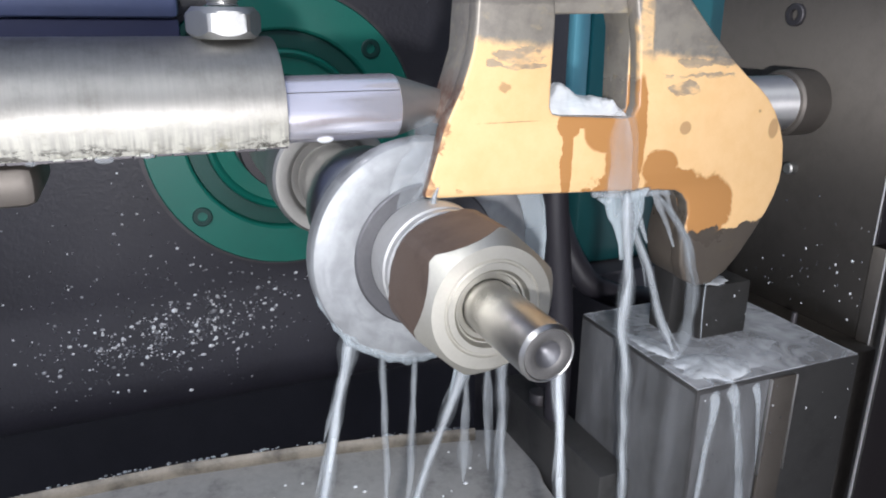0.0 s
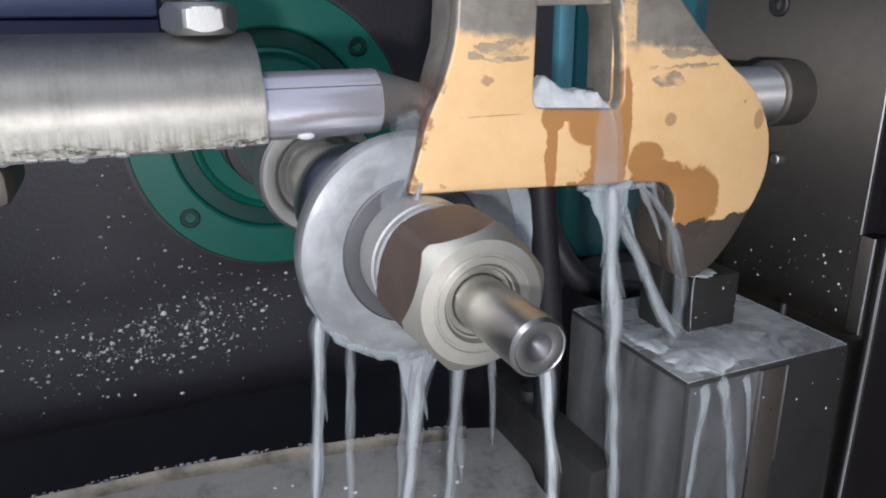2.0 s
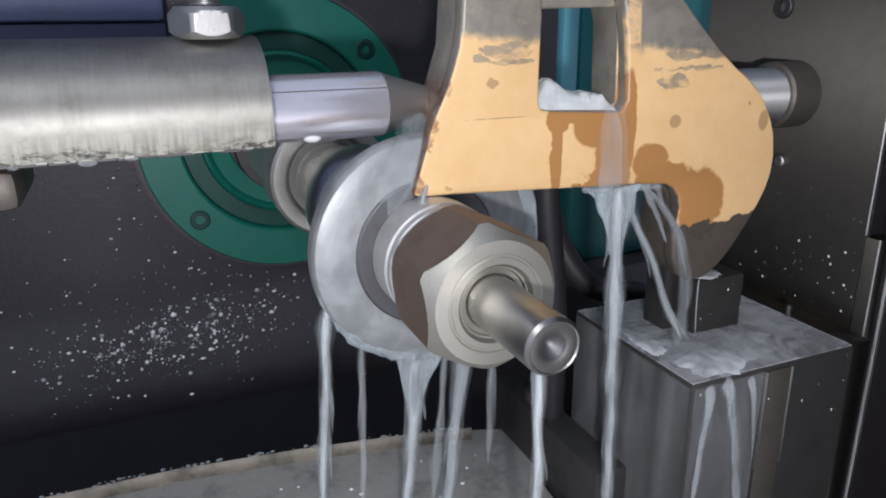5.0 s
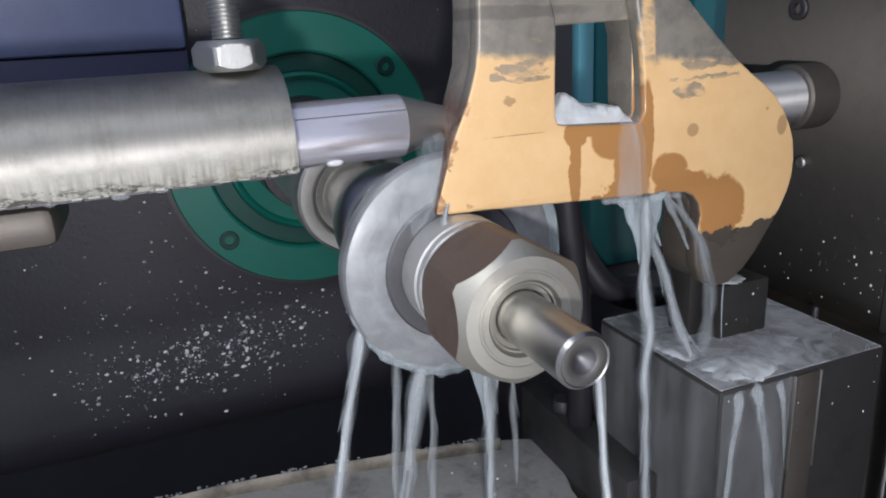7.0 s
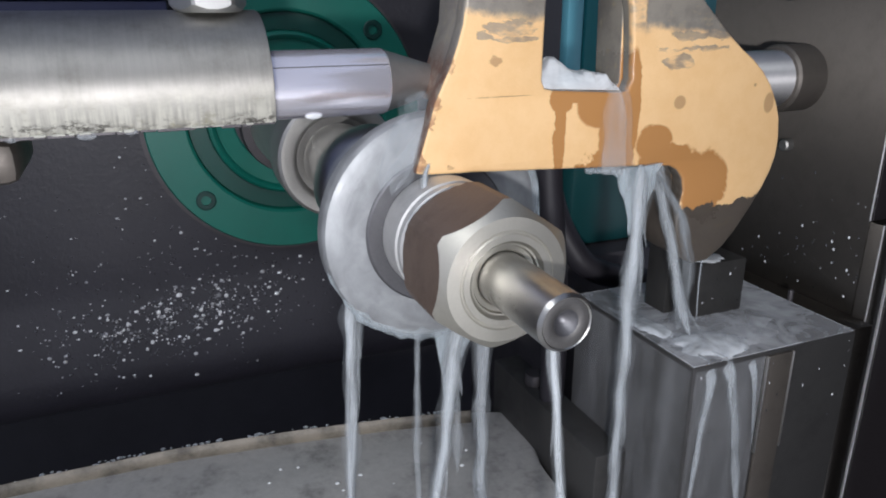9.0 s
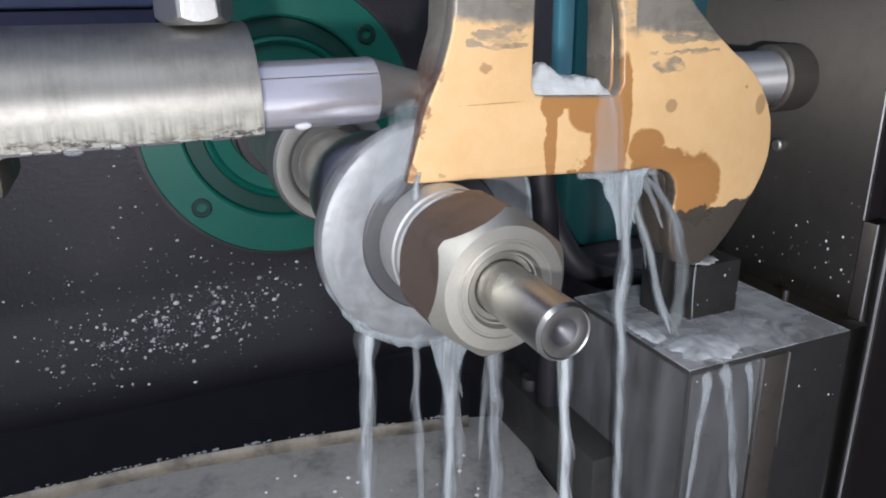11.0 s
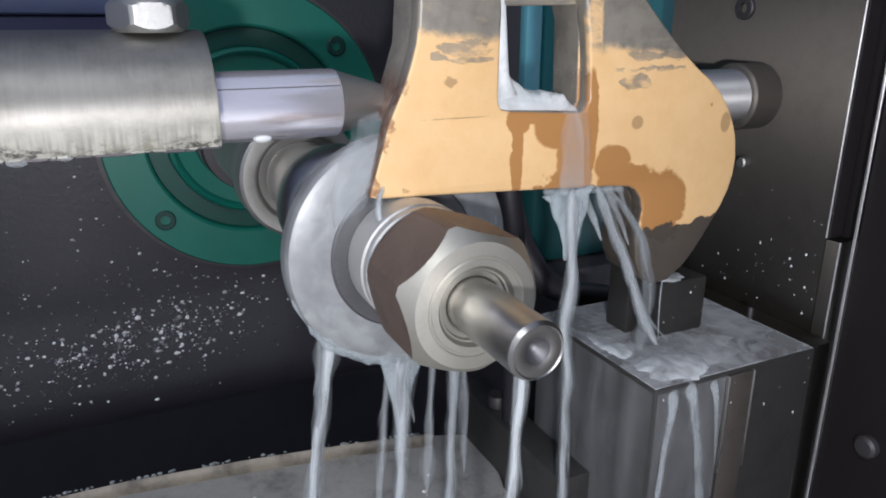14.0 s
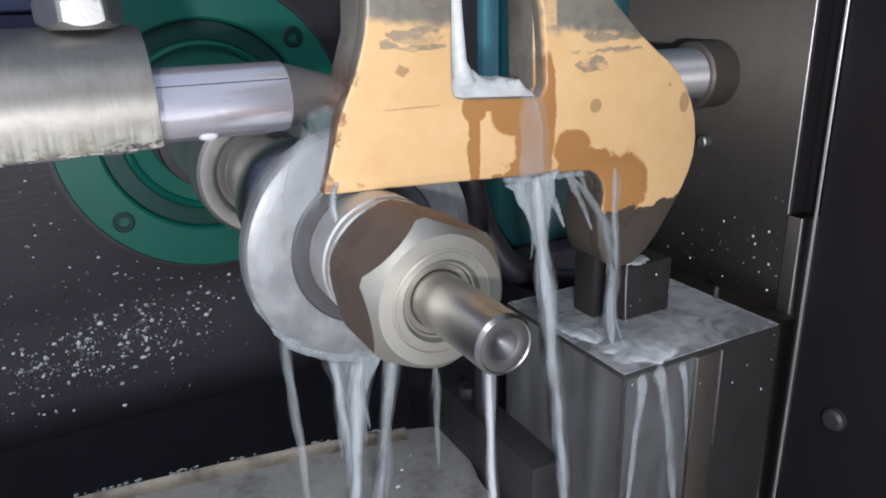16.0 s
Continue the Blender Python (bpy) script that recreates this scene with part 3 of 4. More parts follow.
    part("hub_collar", lathe([(0.0230, 0.2604), (0.0242, 0.2600), (0.0296, 0.2598), (0.0304, 0.2604), (0.0306, 0.2680)], "y", 96), HUB, arbor, "dark steel hub collar")
    part("cutter_disc", lathe([(0.0255, 0.2612), (0.0360, 0.2614), (0.0440, 0.2619), (0.0462, 0.2628), (0.0471, 0.2642), (0.0474, 0.2660), (0.0474, 0.2705), (0.0460, 0.2722), (0.0255, 0.2735)], "y", 120), CUTTER, arbor, "wet grey steel cutter disc")
    part("spacer", lathe([(0.0180, 0.2766), (0.0285, 0.2766), (0.0300, 0.2785), (0.0300, 0.2990), (0.0285, 0.3010), (0.0215, 0.3030), (0.0212, 0.3260), (0.0270, 0.3290), (0.0300, 0.3340), (0.0305, 0.3420), (0.0300, 0.3520), (0.0275, 0.3600), (0.0215, 0.3640), (0.0212, 0.4140), (0.0180, 0.4140)], "y", 72), POLISHED, arbor, "shiny turned spacer with a groove")
    part("drive_collar", lathe([(0.0180, 0.4200), (0.0245, 0.4185), (0.0262, 0.4158), (0.0280, 0.4150), (0.0340, 0.4150), (0.0357, 0.4165), (0.0362, 0.4200), (0.0360, 0.4420), (0.0340, 0.4450), (0.031, 0.4470), (0.031, 0.57)], "y", 72), COLLARSTEEL, arbor, "grey turned drive collar")
    return h, arbor


# ---------- tailstock ----------
TY, TZ = 0.280, -0.0352


def tailstock():
    t = thing("tailstock", "turned steel tailstock sleeve with a chrome live centre", "tailstock")
    # sleeve: a bar with its underside milled flat
    b = bmesh.new()
    R, zf = 0.0270, -0.0098
    a0 = math.asin(zf / R)
    n = 64
    sect = [(R * math.cos(a0 + (math.pi - 2 * a0) * i / n), R * math.sin(a0 + (math.pi - 2 * a0) * i / n)) for i in range(n + 1)]
    rows = []
    for x, k in ((-0.45, 1.0), (0.0455, 1.0), (0.0465, 0.985), (0.0468, 0.96)):
        rows.append([b.verts.new((x, TY + u * k, TZ + v * k)) for u, v in sect])
    for c, d in zip(rows, rows[1:]):
        for i in range(n + 1):
            b.faces.new((c[i], c[(i + 1) % (n + 1)], d[(i + 1) % (n + 1)], d[i]))
    b.faces.new(rows[-1])
    b.faces.new(rows[0][::-1])
    part("sleeve", b, TURNED, t, "turned steel sleeve with tool marks and a milled flat")
    quill = part("quill", lathe([(0.0127, 0.040), (0.0127, 0.0925), (0.0124, 0.0935), (0, 0.0935)], "x", 72, (0, TY, TZ)), CHROME, t, "mirror-bright chrome quill")
    # dark strip painted in for a line reflected in the chrome
    part("reflected_line", box(0.0475, 0.0930, TY - 0.0106, TY - 0.0098, TZ + 0.0070, TZ + 0.0074, 0.0001, 1), BLACKENED, quill, "thin dark strip standing for a reflection along the quill")
    part("live_centre", lathe([(0.0122, 0.0934), (0.0118, 0.0950), (0.0050, 0.1170), (0.0042, 0.1230), (0, 0.1232)], "x", 64, (0, TY, TZ)), CONE, t, "dull grey conical live centre")
    b = bmesh.new()
    rnd = random.Random(3)
    x = -0.45
    while x < 0.045:
        w = rnd.uniform(0.003, 0.012)
        h = rnd.uniform(0.0004, 0.0013)
        box(x, min(x + w, 0.0462), TY - 0.0252, TY - 0.0235, TZ - 0.0098 - h, TZ - 0.0094, 0.0002, 1, b)
        x += w + 0.0002
    d = part("grimy_edge", b, BLACKENED, t, "grimy burr along the milled lower edge")
    d["kind"] = "stuff"
    b, x = bmesh.new(), -0.45
    while x < 0.040:
        w, h = rnd.uniform(0.001, 0.005), rnd.uniform(0.0002, 0.0007)
        if rnd.random() < 0.6:
            box(x, x + w, TY - 0.0262, TY - 0.0246, TZ - 0.0097 - h * 0.5, TZ - 0.0097 + h, 0.0002, 1, b)
        x += w + rnd.uniform(0.0002, 0.002)
    d = part("pale_crust", b, RESIDUE, t, "pale dried coolant crust along the lower edge")
    d["kind"] = "stuff"
    # lower guide bar under the sleeve
    part("guide_bar", box(-0.45, -0.0335, TY - 0.024, TY + 0.02, TZ - 0.0250, TZ - 0.0112, 0.0040), POSTSTEEL, t, "square steel guide bar")
    for x, y, z, r in ((0.0000, TY - 0.0250, TZ - 0.0100, 0.0014), (-0.013, TY - 0.0246, TZ - 0.0104, 0.0020), (0.0640, TY - 0.0062, TZ - 0.0108, 0.0022), (-0.034, TY - 0.0245, TZ - 0.0104, 0.0013)):
        b = bmesh.new()
        bmesh.ops.create_icosphere(b, subdivisions=2, radius=r, matrix=Matrix.LocRotScale((x, y, z), None, (1.6, 0.8, 0.8)))
        part("hanging_drop", b, FOAM if x > 0.05 else BODY, t, "milky coolant drop on the lower edge", 180)
    # clamp bolt: hexagon nut on a threaded stud
    bx, by, bz = 0.0302, TY - 0.002, TZ + 0.0262
    b, rows = hexagon(0.0134, 0, 0.0108, 0.0106, 0.0030, 0.0030, False, 0.0106)
    b.faces.new(rows[0]), b.faces.new(rows[-1][::-1])
    bmesh.ops.transform(b, matrix=pose(bx, by, bz, 90, 0, 0) @ pose(0, 0, 0, 0, 0, 0) @ Matrix.Rotation(radians(3), 4, "Y"), verts=b.verts)
    part("clamp_nut", b, BOLT, t, "bright hexagonal clamp nut", 22)
    prof, z = [(0.0052, 0.0)], 0.0
    while z < 0.055:
        prof += [(0.0056, z + 0.0003), (0.0049, z + 0.00105), (0.0049, z + 0.0012)]
        z += 0.0015
    prof.append((0, z))
    part("threaded_stud", lathe(prof, "z", 32, (bx, by, bz + 0.011)), BOLT, t, "threaded steel stud")
    return t


# ---------- workpiece ----------
def workpiece():
    k = 0.256 / 0.268
    P = lambda pts: [(x * k, z * k) for x, z in pts]
    front = P([(0.1255, 0.060), (0.1245, 0.0054), (0.1240, -0.006), (0.1231, -0.0136), (0.1208, -0.0215), (0.1179, -0.0295), (0.1145, -0.0365), (0.1110, -0.0440), (0.1085, -0.0530), (0.1050, -0.0640), (0.1031, -0.0695), (0.1033, -0.0715), (0.1060, -0.0724),
               (0.1278, -0.0732), (0.1600, -0.0748), (0.1902, -0.0764), (0.2200, -0.0780), (0.2303, -0.0790), (0.2348, -0.0812), (0.2382, -0.0855), (0.2395, -0.0915), (0.2385, -0.0985), (0.2372, -0.1060), (0.2385, -0.1170), (0.2420, -0.1260),
               (0.2500, -0.1305), (0.2600, -0.1300), (0.2690, -0.1240), (0.2760, -0.1165), (0.2845, -0.1045), (0.2905, -0.0950), (0.2944, -0.0868), (0.2966, -0.0790), (0.2970, -0.0705), (0.2953, -0.0600), (0.2920, -0.0520), (0.2868, -0.0436),
               (0.2810, -0.0370), (0.2735, -0.0310), (0.2660, -0.0262), (0.2565, -0.0190), (0.2430, -0.0070), (0.2280, 0.0075), (0.2050, 0.0320), (0.1985, 0.0330), (0.1985, 0.0100), (0.2000, 0.0020), (0.2025, -0.0100), (0.2040, -0.0250), (0.2048, -0.0380),
               (0.2030, -0.0425), (0.1990, -0.0432), (0.1650, -0.0408), (0.1612, -0.0400), (0.1597, -0.0370), (0.1598, -0.0200), (0.1602, -0.0020), (0.1598, 0.0040), (0.1580, 0.0100), (0.1578, 0.060)])
    back = P([(0.1265, 0.058), (0.1255, 0.0054), (0.1242, -0.0136), (0.1190, -0.0295), (0.1160, -0.0365), (0.1140, -0.0440), (0.1500, -0.0455), (0.1740, -0.0465), (0.1780, -0.0500), (0.1790, -0.0745), (0.2200, -0.0770), (0.2303, -0.0780), (0.2350, -0.0805),
              (0.2385, -0.0850), (0.2405, -0.0915), (0.2382, -0.1060), (0.2395, -0.1170), (0.2430, -0.1250), (0.2500, -0.1295), (0.2600, -0.1290), (0.2690, -0.1232), (0.2840, -0.1045), (0.2935, -0.0868), (0.2958, -0.0790), (0.2960, -0.0705), (0.2943, -0.0600),
              (0.2860, -0.0440), (0.2730, -0.0318), (0.2560, -0.0200), (0.2275, 0.0065), (0.2040, 0.0310), (0.1900, 0.0430)])
    slot = P([(0.1612, 0.0002), (0.1600, -0.0020), (0.1598, -0.0380), (0.1612, -0.0396), (0.2020, -0.0420), (0.2040, -0.0400), (0.2030, -0.0050), (0.2010, 0.0010)])
    w = thing("workpiece_casting", "ochre-coated cast fork with chipped, coolant-soaked front", "workpiece")
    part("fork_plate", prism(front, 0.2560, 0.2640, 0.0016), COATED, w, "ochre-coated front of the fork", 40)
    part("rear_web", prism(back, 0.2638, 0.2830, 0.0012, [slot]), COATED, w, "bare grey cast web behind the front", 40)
    return w


# ---------- fixture at the side plate ----------
def fixture():
    pl = thing("side_plate", "grey machined steel side plate with pale strips for its lit edges", "plate")
    part("plate_body", box(0.345, 0.360, 0.2468, 0.376, -0.60, 0.35, 0.0008), PLATE, pl)
    part("lower_lip", box(0.345, 0.360, 0.2385, 0.2466, -0.60, -0.1130, 0.0008), PLATE, pl)
    # pale strips painted in for light caught on the guard edge
    part("guard_edge_glint", box(0.3485, 0.3496, 0.2330, 0.2345, -0.60, 0.35, 0.0003, 1), SPIGOT, pl, "thin pale strip standing for the lit guard edge")
    # black sheet laid over the end face as shade
    part("edge_shade", box(0.3459, 0.3556, 0.2455, 0.2463, -0.1126, 0.35, 0.0001, 1), GUARD, pl, "black sheet standing for shade on the plate's end face")
    # likewise pale strips for the highlights along the plate's edges
    part("plate_edge_glint", box(0.3446, 0.3456, 0.2463, 0.2470, -0.1128, 0.35, 0.0002, 1), SPIGOT, pl, "thin pale strip standing for the highlight on the plate edge")
    part("plate_edge_glint", box(0.3446, 0.3456, 0.2380, 0.2387, -0.60, -0.1130, 0.0002, 1), SPIGOT, pl, "thin pale strip standing for the highlight on the plate edge")
    # black sheet gives the gap its shade
    part("gap_shade", box(0.3560, 0.3605, 0.2346, 0.2466, -0.1130, 0.35, 0.0002), GUARD, pl, "black sheet standing for shade in the gap along the plate edge")
    socket_screw(pl, 0, 0, 0, 0.0062).matrix_local = pose(0.3425, 0.3180, 0.0012, 0, 0, -90)
    part("small_screw", lathe([(0.0034, 0.3448), (0.0034, 0.3405), (0.0026, 0.3396), (0.0012, 0.3394), (0, 0.3400)], "x", 24, (0, 0.304, -0.083)), COLLARSTEEL, pl, "small steel screw")
    b = bmesh.new()
    rnd = random.Random(8)
    for i in range(60):
        y, z = rnd.uniform(0.245, 0.33), rnd.gauss(-0.145, 0.022)
        if z > -0.163:
            bmesh.ops.create_icosphere(b, subdivisions=1, radius=rnd.choice((0.0004, 0.0005, 0.0008)), matrix=Matrix.LocRotScale((0.345, y, z), None, (0.6, 1, 1.2)))
    d = part("splash_spatter", b, DROP, pl, "small coolant droplets", 180)
    d["kind"] = "stuff"
    kn = thing("round_catch", "small shiny round catch on the guard panel", "catch")
    part("catch_head", lathe([(0.0062, 0.3500), (0.0060, 0.3470), (0.0045, 0.3455), (0, 0.3450)], "x", 32, (0, 0.2065, -0.2150)), BLACKENED, kn)
    g = tagged(part("guard_panel", box(0.3500, 0.3640, -0.30, 0.2328, -0.60, 0.35, 0.001), GUARD), "black painted guard panel beside the plate", "panel", kind="structure")
    # headstock centre
    sp = thing("driving_spigot", "bright steel driving spigot seated in a dark collar", "spindle")
    part("spigot", lathe([(0, 0.2790), (0.0120, 0.2790), (0.0145, 0.2820), (0.0150, 0.2850), (0.0150, 0.3240)], "x", 64, (0, 0.302, -0.0450)), SPIGOT, sp)
    part("collar", lathe([(0.0149, 0.3232), (0.0168, 0.3232), (0.0180, 0.3245), (0.0180, 0.3425), (0.0150, 0.3449)], "x", 64, (0, 0.302, -0.0450)), POSTSTEEL, sp, "dark steel collar")
    # block below with riser and pin
    bl = thing("fixture_block", "dark wet steel fixture block flooded with coolant", "block")
    part("block_body", box(0.2225, 0.3270, 0.2290, 0.3260, -0.60, -0.1645, 0.0010), BLOCK, bl)
    part("corner_post", box(0.3274, 0.3449, 0.2330, 0.3260, -0.60, -0.1660, 0.0008), PLATE, bl, "narrow steel corner post")
    part("face_strip", box(0.2672, 0.2823, 0.2272, 0.2288, -0.60, -0.1662, 0.0005), POSTSTEEL, bl, "dark brown strip on the block")
    # paler steel strips stand in for highlights on the strip's bevels
    for x in (0.2666, 0.2829):
        part("strip_glint", box(x - 0.0005, x + 0.0005, 0.2268, 0.2287, -0.2200, -0.1662, 0.0003), SPACER, bl, "thin pale strip standing for a bevel's highlight")
    part("riser", box(0.2610, 0.2930, 0.2735, 0.3080, -0.1650, -0.1345, 0.0012), RISER, bl, "small dark steel riser block")
    part("pin", lathe([(0.0016, -0.166), (0.0016, -0.1585), (0.0012, -0.1578), (0, -0.1578)], "z", 16, (0.3270, 0.2715, 0)), BLACKENED, bl, "short dark pin")
    part("stop_plate", box(0.2735, 0.2935, 0.2960, 0.3040, -0.1344, -0.1310, 0.0006), BLACKENED, bl, "black stop plate")
    b, rnd = bmesh.new(), random.Random(19)
    for i in range(9):
        x, z = rnd.uniform(0.262, 0.292), rnd.uniform(-0.161, -0.137)
        bmesh.ops.create_icosphere(b, subdivisions=1, radius=rnd.choice((0.0003, 0.0004, 0.0007)), matrix=Matrix.LocRotScale((x, 0.2734, z), None, (1, 0.6, 1.3)))
    for i in range(22):
        x, z = rnd.uniform(0.226, 0.326), -0.168 - abs(rnd.gauss(0, 0.03))
        bmesh.ops.create_icosphere(b, subdivisions=1, radius=rnd.choice((0.0003, 0.0004, 0.0006)), matrix=Matrix.LocRotScale((x, 0.2268 if 0.2672 < x < 0.2823 else 0.2280, z), None, (1, 0.6, 1.6)))
    d = part("block_spatter", b, DROP, bl, "small coolant droplets", 180)
    d["kind"] = "stuff"
    # upright support behind the lug
    us = thing("support_post", "dark slate-grey steel support post standing behind the casting lug", "post")
    part("post", box(0.2495, 0.2600, 0.2840, 0.3010, -0.1645, -0.0850, 0.0015), RISER, us)
    part("post_cap", box(0.2485, 0.2620, 0.2835, 0.3020, -0.0848, -0.0790, 0.0015), RISER, us)
    # low block by the pan
    lb = thing("low_block", "dark steel block at the edge of the pan", "block")
    part("low_body", box(0.2030, 0.2222, 0.2700, 0.3900, -0.60, -0.2330, 0.001), BLOCK, lb)
    part("cap_screw", lathe([(0.0065, -0.2332), (0.0065, -0.2270), (0.0058, -0.2260), (0, -0.2260)], "z", 24, (0.2125, 0.3520, 0)), BLACKENED, lb, "dark screw head")


def background():
    # teal column seen through the slot and under the casting
    c = thing("machine_column", "teal enamelled machine column with a pale blue edge", "column")
    part("column_body", box(0.2990, 0.3700, 0.450, 0.474, -0.0600, 0.5, 0.003), TEAL, c)
    part("pale_face", box(0.2855, 0.2988, 0.452, 0.462, -0.0700, 0.5, 0.002), LIGHTBLUE, c, "pale blue side of the column")
    part("side_rib", box(0.375, 0.52, 0.440, 0.560, -0.1850, 0.5, 0.003), TEAL, c)
    part("plinth", box(0.2650, 0.5200, 0.430, 0.560, -0.60, -0.1854, 0.003), BLACKENED, c, "black plinth of the column")
    part("lower_body", box(0.2950, 0.3700, 0.4485, 0.4740, -0.1850, -0.0602, 0.006), SHADED_TEAL, c, "lower part of the column in teal darkened for shade")
    # black hoses in the gap
    for pts, r in (([(0.2040, 0.335, -0.075), (0.2050, 0.334, -0.10), (0.2095, 0.333, -0.14), (0.2130, 0.332, -0.18), (0.2135, 0.334, -0.30)], 0.0075),
                   ([(0.2500, 0.42, -0.10), (0.2530, 0.40, -0.145), (0.2640, 0.385, -0.172), (0.2850, 0.38, -0.182), (0.3150, 0.385, -0.190)], 0.0085)):
        cur = []
        for i in range(len(pts) - 1):
            for s in range(6):
                cur.append(Vector(pts[i]).lerp(Vector(pts[i + 1]), s / 6))
        cur.append(Vector(pts[-1]))
        for _ in range(4):
            cur = [cur[0]] + [(cur[i - 1] + cur[i] * 2 + cur[i + 1]) / 4 for i in range(1, len(cur) - 1)] + [cur[-1]]
        tagged(part("coolant_hose", tube(cur, r, 16), RUBBER), "black rubber hose hanging behind the cutter", "hose", "hoses")
    # navy panel over the sleeve
    np_ = tagged(part("navy_panel", box(-0.60, 0.0290, 0.520, 0.540, -0.0040, 0.50, 0.004), BLUE), "navy blue enamelled cover panel above the sleeve", "panel", kind="structure")
    # darker navy puts the sleeve's shadow into the panel's colour
    part("sleeve_shadow_band", box(-0.60, 0.0290, 0.524, 0.540, -0.060, -0.0045, 0.002), SHADOW_NAVY, np_, "lower band of the panel, navy darkened as the sleeve's shadow")


# ---------- coolant ----------
# seconds, place along the machine and lean of each falling stream
LEFT_RIM = [
    (0, 0.0699, 10.4), (0.5, 0.0655, 4.5), (1, 0.0647, 7.0), (1.5, 0.0662, 0.5), (2, 0.0642, 4.7), (2.5, 0.0683, 4.8), (3, 0.0686, 3.8),
    (3.5, 0.0714, 4.0), (6, 0.0596, 4.9), (6.5, 0.0691, 13.0), (7, 0.0669, 12.2), (7.5, 0.0779, 7.9), (8, 0.0702, 10.1), (8.5, 0.0783, 6.9),
    (9, 0.0741, 2.4), (11.5, 0.0862, 3.5), (12, 0.0820, 9.4), (12.5, 0.0904, 6.3), (13, 0.0726, 5.5), (13.5, 0.0832, 8.3), (14, 0.0840, 8.1),
    (14.5, 0.0835, 8.6), (15, 0.0946, -9.7), (15.5, 0.0993, -5.6), (16, 0.1012, -4.6)]
UNDER_DISC = [
    (0, 0.1295, 20.8), (0.5, 0.1331, 4.9), (1, 0.1294, 6.1), (1.5, 0.1056, -6.6), (2, 0.1060, 6.0), (2.5, 0.1060, 5.2), (3, 0.1118, 0.6),
    (3.5, 0.1071, 4.0), (6, 0.1004, 7.5), (6.5, 0.1032, 2.2), (7, 0.1233, 1.2), (7.5, 0.1097, -0.3), (8, 0.1281, 7.5), (8.5, 0.1139, 5.4),
    (9, 0.1203, 6.0), (11.5, 0.1203, 0.7), (12, 0.1205, 10.0), (12.5, 0.1150, 3.3), (13, 0.1186, -1.6), (13.5, 0.1254, 8.5), (14, 0.1151, 2.7),
    (14.5, 0.1052, 1.9), (15, 0.1188, -10.8), (15.5, 0.1204, 1.2), (16, 0.1108, 5.0)]
BESIDE_NUT = [
    (0, 0.1388, -1.0), (0.5, 0.1466, 5.1), (1, 0.1485, 6.8), (1.5, 0.1335, 1.2), (2, 0.1247, 3.8), (2.5, 0.1233, 14.1), (3, 0.1289, 5.6),
    (3.5, 0.1345, 11.7), (6, 0.1164, 1.5), (6.5, 0.1257, 5.0), (7, 0.0916, 11.4), (7.5, 0.1239, 10.7), (8, 0.1062, 10.6), (8.5, 0.1327, -2.9),
    (9, 0.1316, -1.1), (11.5, 0.1429, -0.6), (12, 0.1388, 12.0), (12.5, 0.1388, 8.1), (13, 0.1420, 5.9), (13.5, 0.1446, 5.0), (14, 0.1391, 1.4),
    (14.5, 0.1232, 9.5), (15, 0.1355, -8.9), (15.5, 0.1390, 6.1), (16, 0.1273, 8.9)]
UNDER_SHAFT = [
    (0, 0.1133, -3.9), (0.5, 0.1065, -3.9), (1, 0.1036, 4.8), (1.5, 0.1090, -2.4), (2, 0.1131, -5.7), (2.5, 0.1137, -4.8), (3, 0.1041, -12.2),
    (3.5, 0.1156, -5.0), (6, 0.1040, 0.5), (6.5, 0.1217, 0.5), (7, 0.1210, -5.3), (7.5, 0.1163, -4.2), (8, 0.1161, -3.4), (8.5, 0.1177, -7.7),
    (9, 0.1136, -5.5), (11.5, 0.1212, -2.8), (12, 0.1242, -5.3), (12.5, 0.1226, -4.2), (13, 0.1159, 0.4), (13.5, 0.1212, -7.6), (14, 0.1178, 2.8),
    (14.5, 0.1228, -4.8), (15, 0.1170, -0.8), (15.5, 0.1194, -1.8), (16, 0.1188, -2.0)]
MAIN_FALL = [
    (0, 0.1929, -5.1), (0.5, 0.1999, 2.3), (1, 0.1933, -3.6), (1.5, 0.1947, -0.2), (2, 0.1921, -4.7), (2.5, 0.1987, 2.1), (3, 0.1894, -4.5),
    (3.5, 0.1938, 0.0), (6, 0.1925, -3.3), (6.5, 0.1916, -1.0), (7, 0.1968, -1.6), (7.5, 0.1937, -4.4), (8, 0.1930, -5.5), (8.5, 0.2020, 2.6),
    (9, 0.2028, -0.2), (11.5, 0.1982, -3.9), (12, 0.2057, -6.3), (12.5, 0.1909, -5.5), (13, 0.1962, -0.4), (13.5, 0.1972, -0.5), (14, 0.1888, -2.2),
    (14.5, 0.1905, -7.5), (15, 0.1951, -5.6), (15.5, 0.1925, -10.8), (16, 0.1907, -7.2)]
SLANT_FALL = [
    (0, 0.1918, -26.9), (0.5, 0.1947, -23.4), (1, 0.2040, -24.4), (1.5, 0.1887, -30.0), (2, 0.1907, -30.1), (2.5, 0.2066, -24.6), (3, 0.1948, -30.4),
    (3.5, 0.1926, -30.1), (6, 0.1985, -30.4), (6.5, 0.2009, -26.1), (7, 0.1938, -23.5), (7.5, 0.2013, -25.4), (8, 0.1940, -21.8), (8.5, 0.2007, -22.1),
    (9, 0.2133, -18.3), (11.5, 0.1974, -25.8), (12, 0.2085, -24.4), (12.5, 0.2052, -25.9), (13, 0.2111, -26.2), (13.5, 0.2108, -22.9), (14, 0.2041, -26.6),
    (14.5, 0.2189, -24.5), (15, 0.2172, -17.4), (15.5, 0.2331, -4.0), (16, 0.2341, -3.9)]


FALLING, CHURNING = [], []


